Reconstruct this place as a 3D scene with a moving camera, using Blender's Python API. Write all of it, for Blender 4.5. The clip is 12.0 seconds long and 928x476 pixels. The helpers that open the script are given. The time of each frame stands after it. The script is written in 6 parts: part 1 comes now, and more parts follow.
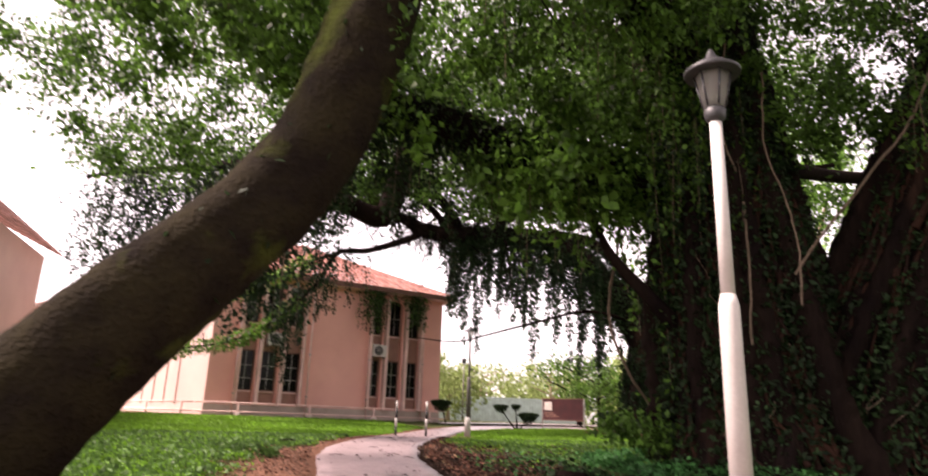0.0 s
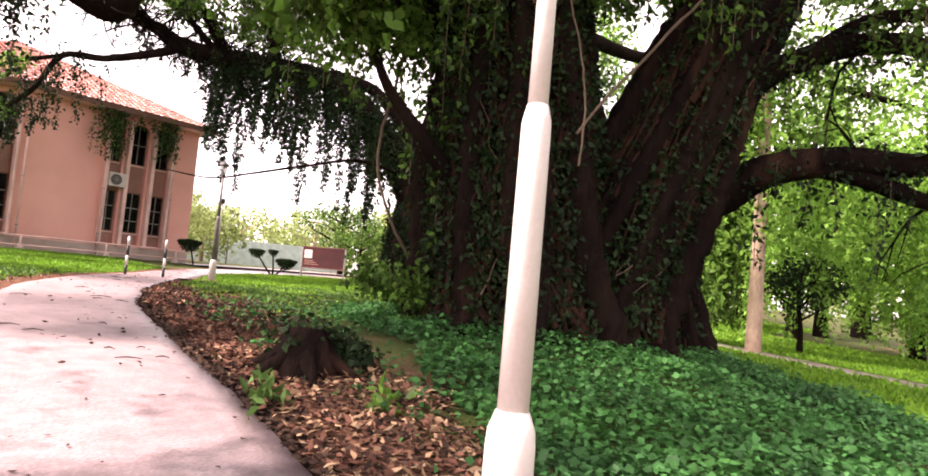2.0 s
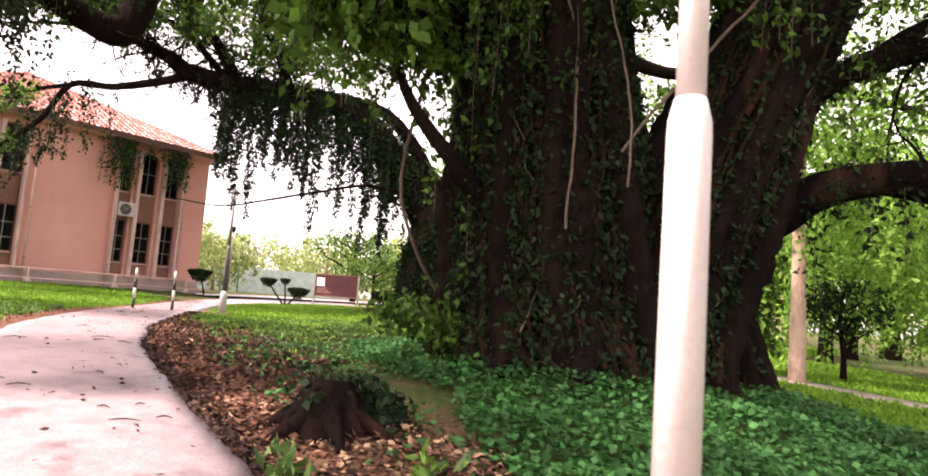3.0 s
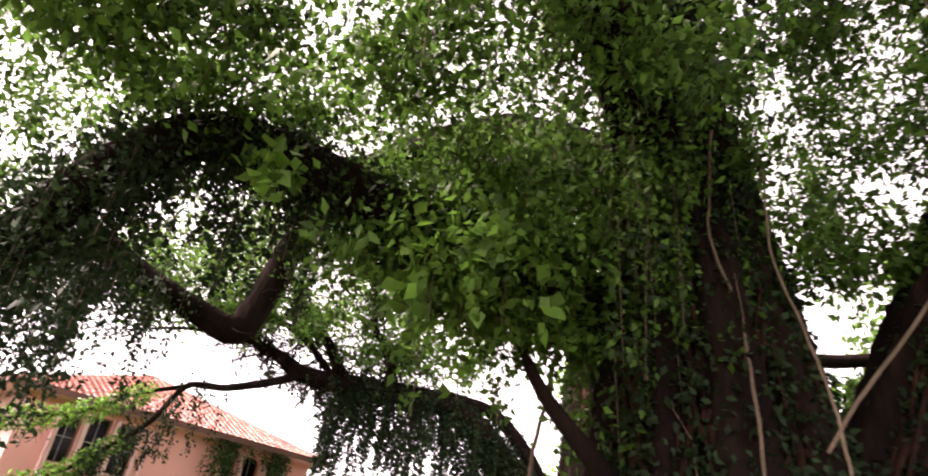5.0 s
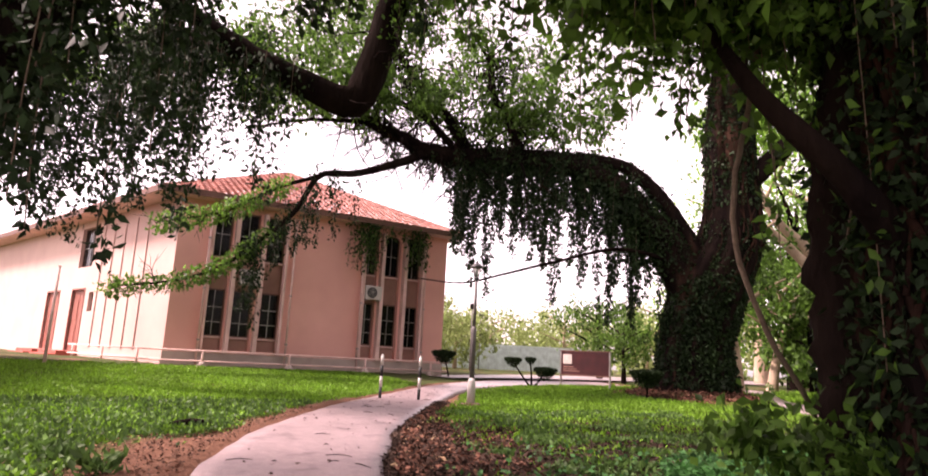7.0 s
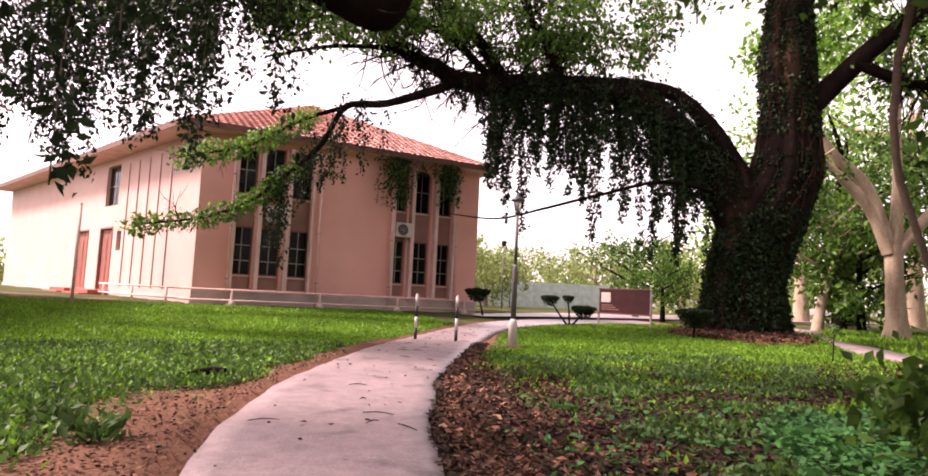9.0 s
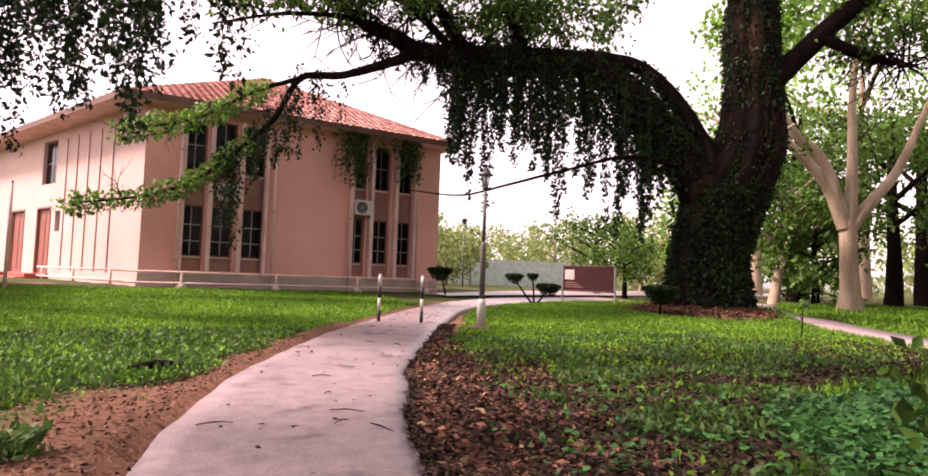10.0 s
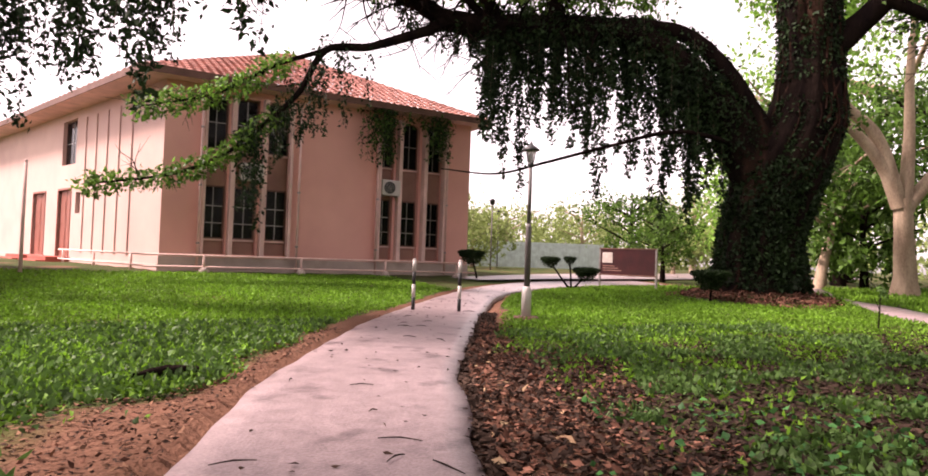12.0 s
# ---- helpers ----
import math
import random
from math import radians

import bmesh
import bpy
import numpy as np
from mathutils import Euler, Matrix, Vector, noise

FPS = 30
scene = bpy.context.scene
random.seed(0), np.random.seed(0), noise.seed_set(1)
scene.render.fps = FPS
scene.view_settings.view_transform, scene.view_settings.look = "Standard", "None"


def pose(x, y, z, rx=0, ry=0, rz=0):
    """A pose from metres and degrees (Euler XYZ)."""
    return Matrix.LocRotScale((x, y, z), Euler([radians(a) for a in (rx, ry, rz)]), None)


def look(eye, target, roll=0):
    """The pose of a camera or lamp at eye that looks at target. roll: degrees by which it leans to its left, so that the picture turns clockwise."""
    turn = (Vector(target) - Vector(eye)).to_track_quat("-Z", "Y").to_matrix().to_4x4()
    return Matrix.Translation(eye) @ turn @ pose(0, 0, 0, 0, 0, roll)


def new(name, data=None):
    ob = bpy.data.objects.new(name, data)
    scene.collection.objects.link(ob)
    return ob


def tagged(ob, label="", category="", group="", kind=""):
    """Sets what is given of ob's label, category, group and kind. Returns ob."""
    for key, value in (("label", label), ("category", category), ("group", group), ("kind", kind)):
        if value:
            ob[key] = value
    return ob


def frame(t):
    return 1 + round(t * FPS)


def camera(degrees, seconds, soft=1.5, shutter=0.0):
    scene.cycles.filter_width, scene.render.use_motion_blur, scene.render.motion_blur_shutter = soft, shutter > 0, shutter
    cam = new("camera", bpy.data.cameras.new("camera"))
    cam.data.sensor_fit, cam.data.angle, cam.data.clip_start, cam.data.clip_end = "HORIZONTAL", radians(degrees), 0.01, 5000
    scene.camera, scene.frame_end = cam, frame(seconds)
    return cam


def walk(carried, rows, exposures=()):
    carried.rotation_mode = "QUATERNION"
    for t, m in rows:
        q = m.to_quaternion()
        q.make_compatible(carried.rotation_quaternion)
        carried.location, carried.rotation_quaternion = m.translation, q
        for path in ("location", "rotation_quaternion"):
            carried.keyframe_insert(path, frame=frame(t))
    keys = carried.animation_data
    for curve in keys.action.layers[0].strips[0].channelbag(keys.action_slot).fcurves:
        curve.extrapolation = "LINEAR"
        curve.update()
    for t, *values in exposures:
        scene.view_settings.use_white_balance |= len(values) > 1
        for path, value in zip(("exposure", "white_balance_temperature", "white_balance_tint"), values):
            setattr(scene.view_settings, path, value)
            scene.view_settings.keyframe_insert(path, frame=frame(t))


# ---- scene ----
cam = camera(70.1, 12.0, soft=1.7, shutter=0.3)

PATH = [
    (0, (-16.569, -4.385, 0.705), (-15.532, -2.758, 1.233), 2.0),
    (0.5, (-16.254, -4.124, 0.704), (-14.979, -2.622, 1.044), 2.4),
    (1, (-16.015, -3.883, 0.701), (-14.499, -2.592, 0.885), 3.0),
    (1.5, (-15.734, -3.669, 0.693), (-14.119, -2.497, 0.824), 3.9),
    (2, (-15.47, -3.423, 0.726), (-13.882, -2.214, 0.862), 5.1),
    (2.5, (-15.154, -3.053, 0.801), (-13.58, -1.827, 0.947), 5.0),
    (4.3, (-14.728, -2.049, 1.063), (-13.34, -0.784, 1.749), 2.8),
    (4.5, (-14.578, -1.978, 1.115), (-13.26, -0.713, 1.93), 4.6),
    (5, (-14.248, -1.565, 1.107), (-13.136, -0.249, 2.122), 7.1),
    (5.5, (-14.06, -1.125, 1.218), (-13.113, 0.318, 2.228), 6.7),
    (6, (-13.779, -0.602, 1.278), (-12.933, 0.984, 2.155), 6.1),
    (6.5, (-13.672, -0.265, 1.237), (-12.777, 1.413, 1.856), 5.0),
    (7, (-13.618, -0.122, 1.131), (-12.586, 1.551, 1.5), 2.9),
    (7.5, (-13.505, -0.041, 1.158), (-12.494, 1.666, 1.405), 2.0),
    (9.5, (-13.126, 1.512, 1.193), (-12.141, 3.245, 1.356), 3.0),
    (10, (-13.01, 1.806, 1.21), (-11.912, 3.474, 1.33), 2.0),
    (10.5, (-12.847, 2.049, 1.239), (-11.787, 3.741, 1.346), 2.3),
    (11, (-12.809, 2.566, 1.239), (-11.784, 4.281, 1.328), 2.6),
    (11.5, (-12.723, 2.973, 1.256), (-11.721, 4.702, 1.327), 2.4),
    (12, (-12.67, 3.103, 1.277), (-11.624, 4.807, 1.338), 2.0),
]
walk(cam, [(t, look(eye, target, roll)) for t, eye, target, roll in PATH],
     exposures=((0, 1.92, 7300, 33), (0.8, 2.28, 7300, 34), (2.5, 2.58, 7300, 34), (4.5, 2.55, 7300, 38), (5.4, 2.85, 7300, 33), (6, 2.65, 7300, 33),
                (7, 1.95, 7300, 42), (7.6, 2.02, 7300, 42), (9.5, 1.76, 7300, 40), (12, 1.72, 7300, 36)))

# ---------- light ----------
world = bpy.data.worlds.new("sky")
scene.world = world
world.use_nodes = True
wn = world.node_tree
wn.nodes.clear()
sky = wn.nodes.new("ShaderNodeTexSky")
sky.sky_type = "NISHITA"
sky.sun_disc = False
SUN_AZ, SUN_EL = radians(302), radians(48)
sky.sun_elevation, sky.sun_rotation = SUN_EL, SUN_AZ
sky.air_density, sky.dust_density, sky.ozone_density = 1.0, 1.5, 0.6
grey = wn.nodes.new("ShaderNodeHueSaturation")
grey.inputs["Saturation"].default_value = 0.12
bg = wn.nodes.new("ShaderNodeBackground")
bg.inputs["Strength"].default_value = 0.12
wo = wn.nodes.new("ShaderNodeOutputWorld")
wn.links.new(sky.outputs[0], grey.inputs["Color"])
wn.links.new(grey.outputs[0], bg.inputs[0])
wn.links.new(bg.outputs[0], wo.inputs[0])
sun = new("sun", bpy.data.lights.new("sun", "SUN"))
sun.data.energy, sun.data.angle, sun.data.color = 2.7, radians(10), (1.0, 0.95, 0.88)
# sun_rotation turns clockwise from +y
sx, sy = math.sin(SUN_AZ) * math.cos(SUN_EL), math.cos(SUN_AZ) * math.cos(SUN_EL)
sun.matrix_world = look((sx * 60, sy * 60, math.sin(SUN_EL) * 60), (0, 0, 0))

# ---------- materials ----------
def material(name, base, rough=0.8, spec=0.3, metal=0.0, second=None, scale=3.0, fine=40.0, bump=0.15, stain=None,
             stain_at=0.6, vary=0.0, island=0.0, translucent=0.0, detail=6.0, stretch=None, bump_dist=0.02, grain=0.18):
    """Two noises tint the base colour (broad wear and fine grain); vary/island shift the value per object or per loose piece."""
    m = bpy.data.materials.new(name)
    m.use_nodes = True
    nt = m.node_tree
    nt.nodes.clear()
    N = nt.nodes.new
    L = nt.links.new
    out = N("ShaderNodeOutputMaterial")
    b = N("ShaderNodeBsdfPrincipled")
    b.inputs["Roughness"].default_value = rough
    b.inputs["Specular IOR Level"].default_value = spec
    b.inputs["Metallic"].default_value = metal
    tc = N("ShaderNodeTexCoord")
    src = tc.outputs["Object"]
    if stretch:
        mp = N("ShaderNodeMapping")
        mp.inputs["Scale"].default_value = stretch
        L(src, mp.inputs[0])
        src = mp.outputs[0]
    n1 = N("ShaderNodeTexNoise")
    n1.inputs["Scale"].default_value, n1.inputs["Detail"].default_value = scale, detail
    n2 = N("ShaderNodeTexNoise")
    n2.inputs["Scale"].default_value, n2.inputs["Detail"].default_value = fine, 4
    L(src, n1.inputs["Vector"])
    L(src, n2.inputs["Vector"])
    second = second or tuple(c * 0.72 for c in base)
    r1 = N("ShaderNodeMapRange")
    r1.inputs["From Min"].default_value, r1.inputs["From Max"].default_value = 0.35, 0.68
    L(n1.outputs[0], r1.inputs["Value"])
    mix = N("ShaderNodeMix")
    mix.data_type = "RGBA"
    mix.inputs["A"].default_value, mix.inputs["B"].default_value = (*base, 1), (*second, 1)
    L(r1.outputs[0], mix.inputs["Factor"])
    col = mix.outputs["Result"]
    if stain:
        n3 = N("ShaderNodeTexNoise")
        n3.inputs["Scale"].default_value, n3.inputs["Detail"].default_value = scale * 0.37, 8
        L(src, n3.inputs["Vector"])
        r3 = N("ShaderNodeMapRange")
        r3.inputs["From Min"].default_value, r3.inputs["From Max"].default_value = stain_at, stain_at + 0.12
        L(n3.outputs[0], r3.inputs["Value"])
        ms = N("ShaderNodeMix")
        ms.data_type = "RGBA"
        L(r3.outputs[0], ms.inputs["Factor"])
        L(col, ms.inputs["A"])
        ms.inputs["B"].default_value = (*stain, 1)
        col = ms.outputs["Result"]
    hsv = N("ShaderNodeHueSaturation")
    L(col, hsv.inputs["Color"])
    rf = N("ShaderNodeMapRange")
    rf.inputs["From Min"].default_value, rf.inputs["From Max"].default_value = 0.3, 0.7
    rf.inputs["To Min"].default_value, rf.inputs["To Max"].default_value = 1 - grain, 1 + grain
    L(n2.outputs[0], rf.inputs["Value"])
    val = rf.outputs[0]
    for amount, pick in ((vary, "object"), (island, "island")):
        if amount:
            g = N("ShaderNodeObjectInfo") if pick == "object" else N("ShaderNodeNewGeometry")
            rr = N("ShaderNodeMapRange")
            rr.inputs["To Min"].default_value, rr.inputs["To Max"].default_value = 1 - amount, 1 + amount
            L(g.outputs["Random" if pick == "object" else "Random Per Island"], rr.inputs["Value"])
            mu = N("ShaderNodeMath")
            mu.operation = "MULTIPLY"
            L(val, mu.inputs[0])
            L(rr.outputs[0], mu.inputs[1])
            val = mu.outputs[0]
    L(val, hsv.inputs["Value"])
    L(hsv.outputs[0], b.inputs["Base Color"])
    if bump:
        bp = N("ShaderNodeBump")
        bp.inputs["Strength"].default_value, bp.inputs["Distance"].default_value = bump, bump_dist
        L(n2.outputs[0], bp.inputs["Height"])
        L(bp.outputs[0], b.inputs["Normal"])
    if translucent:
        tr = N("ShaderNodeBsdfTranslucent")
        L(hsv.outputs[0], tr.inputs["Color"])
        sh = N("ShaderNodeMixShader")
        sh.inputs[0].default_value = translucent
        L(b.outputs[0], sh.inputs[1])
        L(tr.outputs[0], sh.inputs[2])
        L(sh.outputs[0], out.inputs[0])
    else:
        L(b.outputs[0], out.inputs[0])
    return m


M_PINK = material("pink_wall_paint", (0.80, 0.425, 0.36), 0.85, 0.2, second=(0.72, 0.37, 0.315), scale=0.6, fine=60, bump=0.1, stain=(0.58, 0.30, 0.26), stain_at=0.62, grain=0.05)
M_CREAM = material("cream_wall_paint", (0.60, 0.42, 0.37), 0.85, 0.2, second=(0.53, 0.36, 0.32), scale=0.6, fine=60, bump=0.1, stain=(0.6, 0.48, 0.4), stain_at=0.64, grain=0.05)
M_FIN = material("pale_pink_paint", (0.78, 0.53, 0.48), 0.8, 0.2, scale=1.5, fine=50, bump=0.08, grain=0.05)
M_PANEL = material("brown_panel_paint", (0.36, 0.20, 0.16), 0.75, 0.3, scale=1.2, fine=50, bump=0.08, grain=0.05)
M_PLINTH = material("grey_plinth_cement", (0.52, 0.42, 0.37), 0.9, 0.2, scale=1.0, fine=40, bump=0.2, stain=(0.3, 0.22, 0.18), grain=0.05)
M_TILE = material("red_roof_tile", (0.46, 0.235, 0.20), 0.85, 0.2, second=(0.38, 0.17, 0.14), scale=1.3, fine=25, bump=0.3, vary=0.18, island=0.32, stain=(0.24, 0.12, 0.10), stain_at=0.58)
M_FASCIA = material("dark_fascia_timber", (0.16, 0.08, 0.06), 0.7, 0.3, scale=2, fine=40)
M_WHITE = material("white_painted_metal", (0.55, 0.515, 0.485), 0.5, 0.4, second=(0.47, 0.43, 0.40), scale=2.5, fine=50, bump=0.1, stain=(0.45, 0.36, 0.28), stain_at=0.66, grain=0.05)
M_DARK = material("dark_metal", (0.03, 0.03, 0.032), 0.5, 0.5, scale=4, fine=60)
M_BLACK = material("black_paint", (0.02, 0.02, 0.02), 0.6, 0.4, scale=4, fine=60)
M_CONC = material("worn_concrete", (0.315, 0.238, 0.243), 0.36, 0.5, second=(0.225, 0.17, 0.172), scale=6.0, fine=45, bump=0.35, stain=(0.13, 0.096, 0.10), stain_at=0.56, detail=11, grain=0.25)
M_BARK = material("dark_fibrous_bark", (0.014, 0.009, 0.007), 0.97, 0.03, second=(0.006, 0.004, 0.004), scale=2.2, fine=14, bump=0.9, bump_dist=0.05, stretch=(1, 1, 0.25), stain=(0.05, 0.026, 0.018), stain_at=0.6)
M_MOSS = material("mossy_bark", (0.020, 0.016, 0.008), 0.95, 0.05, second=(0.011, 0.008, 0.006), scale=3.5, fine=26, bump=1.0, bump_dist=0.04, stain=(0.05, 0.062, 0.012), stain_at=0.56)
M_PALE = material("pale_tan_bark", (0.38, 0.29, 0.21), 0.9, 0.1, second=(0.24, 0.17, 0.12), scale=1.8, fine=18, bump=0.5, stretch=(1, 1, 0.4))
M_VINE = material("vine_stem", (0.15, 0.11, 0.08), 0.9, 0.1, scale=5, fine=30)
M_LEAF = material("green_vine_leaf", (0.078, 0.172, 0.026), 0.5, 0.2, second=(0.045, 0.10, 0.018), scale=0.9, fine=6, bump=0, island=0.7, translucent=0.5)
M_LEAFL = material("bright_young_leaf", (0.105, 0.23, 0.032), 0.45, 0.3, second=(0.07, 0.16, 0.026), scale=0.9, fine=6, bump=0, island=0.6, translucent=0.5)
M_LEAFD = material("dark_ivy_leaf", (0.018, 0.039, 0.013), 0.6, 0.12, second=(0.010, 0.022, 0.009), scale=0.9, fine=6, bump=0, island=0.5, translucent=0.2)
M_IVY = material("ground_ivy_leaf", (0.048, 0.18, 0.044), 0.5, 0.14, second=(0.03, 0.10, 0.034), scale=0.7, fine=5, bump=0, island=0.5, translucent=0.25)
M_GRASS = material("lawn_grass_blade", (0.145, 0.33, 0.026), 0.6, 0.2, second=(0.095, 0.21, 0.02), scale=0.5, fine=4, bump=0, island=0.45, translucent=0.35)
M_GRASSD = material("weed_leaf", (0.075, 0.16, 0.035), 0.6, 0.3, second=(0.05, 0.11, 0.025), scale=0.5, fine=4, bump=0, island=0.45, translucent=0.3)
M_LITTER = material("dry_leaf_litter", (0.19, 0.088, 0.06), 0.9, 0.1, second=(0.09, 0.045, 0.03), scale=2, fine=8, bump=0, island=0.6)
# lit copy of the green leaf: sunlight on far foliage put into its colour
M_FARLEAF = material("sun_brightened_far_leaf", (0.19, 0.38, 0.06), 0.6, 0.2, second=(0.12, 0.26, 0.045), scale=0.4, fine=3, bump=0, island=0.55, translucent=0.5)
M_SIGN = material("maroon_board_paint", (0.060, 0.015, 0.016), 0.4, 0.4, second=(0.035, 0.011, 0.012), scale=2, fine=40)
M_REDSTEP = material("red_oxide_step", (0.42, 0.10, 0.07), 0.7, 0.3, scale=2, fine=40)
M_DOOR = material("brown_door_wood", (0.30, 0.10, 0.07), 0.6, 0.35, scale=3, fine=40, stretch=(4, 4, 0.5))
M_WIRE = material("aged_galvanised", (0.40, 0.38, 0.36), 0.45, 0.5, metal=0.6, scale=4, fine=50)
M_GREYPOST = material("weathered_grey_paint", (0.16, 0.145, 0.14), 0.6, 0.3, second=(0.10, 0.09, 0.088), scale=4, fine=50, stain=(0.2, 0.13, 0.09), stain_at=0.64)
# distant leaf colour made paler than foliage is: haze painted in
M_HAZELEAF = material("haze_paled_leaf", (0.27, 0.34, 0.12), 0.6, 0.2, second=(0.20, 0.27, 0.09), scale=0.4, fine=3, bump=0, island=0.4, translucent=0.5)
M_PAPER = material("pale_notice_paper", (0.62, 0.55, 0.50), 0.8, 0.2, scale=4, fine=30)
M_TEAL = material("pale_teal_sheet", (0.52, 0.62, 0.62), 0.6, 0.3, scale=2, fine=20)
M_DIRT = material("bare_red_earth", (0.25, 0.135, 0.085), 0.95, 0.1, second=(0.17, 0.09, 0.06), scale=1.5, fine=20, bump=0.6)


def glass_material(name, tint, rough=0.06):
    m = bpy.data.materials.new(name)
    m.use_nodes = True
    b = m.node_tree.nodes["Principled BSDF"]
    b.inputs["Base Color"].default_value = (*tint, 1)
    b.inputs["Roughness"].default_value = rough
    b.inputs["Transmission Weight"].default_value = 0.85
    b.inputs["IOR"].default_value = 1.16
    b.inputs["Specular IOR Level"].default_value = 0.3
    return m


M_GLASS = glass_material("dim_window_glass", (0.05, 0.05, 0.055), 0.1)
M_LAMPGLASS = glass_material("clouded_lantern_glass", (0.9, 0.88, 0.84), 0.35)


# ---------- mesh helpers ----------
def box(bm, x0, y0, z0, x1, y1, z1, bevel=0.0):
    vs = [bm.verts.new(p) for p in ((x0, y0, z0), (x1, y0, z0), (x1, y1, z0), (x0, y1, z0),
                                    (x0, y0, z1), (x1, y0, z1), (x1, y1, z1), (x0, y1, z1))]
    fs = [bm.faces.new([vs[i] for i in q]) for q in ((3, 2, 1, 0), (4, 5, 6, 7), (0, 1, 5, 4), (1, 2, 6, 5), (2, 3, 7, 6), (3, 0, 4, 7))]
    if bevel:
        es = {e for f in fs for e in f.edges}
        bmesh.ops.bevel(bm, geom=list(es), offset=bevel, segments=2, affect="EDGES", profile=0.5)


def cyl(bm, p0, p1, r0, r1=None, segs=14, cap=True):
    """A tapered round bar from p0 to p1."""
    r1 = r0 if r1 is None else r1
    a, b = Vector(p0), Vector(p1)
    q = (b - a).to_track_quat("Z", "Y")
    rings = []
    for c, r in ((a, r0), (b, r1)):
        rings.append([bm.verts.new(c + q @ Vector((r * math.cos(2 * math.pi * i / segs), r * math.sin(2 * math.pi * i / segs), 0))) for i in range(segs)])
    for i in range(segs):
        f = bm.faces.new((rings[0][i], rings[0][(i + 1) % segs], rings[1][(i + 1) % segs], rings[1][i]))
        f.smooth = True
    if cap:
        bm.faces.new(rings[0][::-1])
        bm.faces.new(rings[1])


def turned(bm, profile, x=0.0, y=0.0, segs=20):
    """A turned shape: rows of (radius, z)."""
    rings = [[bm.verts.new((x + r * math.cos(2 * math.pi * i / segs), y + r * math.sin(2 * math.pi * i / segs), z)) for i in range(segs)] for r, z in profile]
    for a, b in zip(rings, rings[1:]):
        for i in range(segs):
            bm.faces.new((a[i], a[(i + 1) % segs], b[(i + 1) % segs], b[i])).smooth = True
    bm.faces.new(rings[0][::-1])
    bm.faces.new(rings[-1])


def mesh_from(name, bm, mat):
    me = bpy.data.meshes.new(name)
    bm.to_mesh(me)
    bm.free()
    me.materials.append(mat)
    return me


def part(name, bm, mat, parent=None, label="", kind=""):
    ob = new(name, mesh_from(name, bm, mat))
    if parent is not None:
        ob.parent = parent
    return tagged(ob, label, kind=kind)


def thing(name, label, category, at=(0, 0, 0), turn=0.0, group="", kind=""):
    ob = new(name)
    ob.matrix_world = pose(*at, 0, 0, turn)
    return tagged(ob, label, category, group, kind)


def raw_mesh(name, verts, faces, mat, smooth=False):
    """A mesh from numpy arrays: verts (n, 3), faces (m, k)."""
    me = bpy.data.meshes.new(name)
    verts, faces = np.asarray(verts, dtype=np.float32), np.asarray(faces, dtype=np.int32)
    k = faces.shape[1]
    me.vertices.add(len(verts))
    me.vertices.foreach_set("co", verts.ravel())
    me.loops.add(faces.size)
    me.loops.foreach_set("vertex_index", faces.ravel())
    me.polygons.add(len(faces))
    me.polygons.foreach_set("loop_start", np.arange(0, faces.size, k, dtype=np.int32))
    if smooth:
        me.polygons.foreach_set("use_smooth", np.ones(len(faces), dtype=bool))
    me.update(calc_edges=True)
    me.materials.append(mat)
    return me


def raw_part(name, me, parent=None, label="", kind=""):
    ob = new(name, me)
    if parent is not None:
        ob.parent = parent
    return tagged(ob, label, kind=kind)


RNG = np.random.default_rng(7)


def spline(points, radii, step=0.25):
    """Catmull-Rom through points, with radii."""
    P, R = np.array(points, float), np.array(radii, float)
    A = np.vstack([2 * P[0] - P[1], P, 2 * P[-1] - P[-2]])
    out, rad = [], []
    for i in range(len(P) - 1):
        n = max(2, int(np.linalg.norm(P[i + 1] - P[i]) / step))
        p0, p1, p2, p3 = A[i:i + 4]
        for t in np.linspace(0, 1, n, endpoint=False):
            out.append(0.5 * (2 * p1 + (p2 - p0) * t + (2 * p0 - 5 * p1 + 4 * p2 - p3) * t * t + (3 * p1 - p0 - 3 * p2 + p3) * t ** 3))
            rad.append(R[i] + (R[i + 1] - R[i]) * t)
    return np.array(out + [P[-1]]), np.array(rad + [R[-1]])


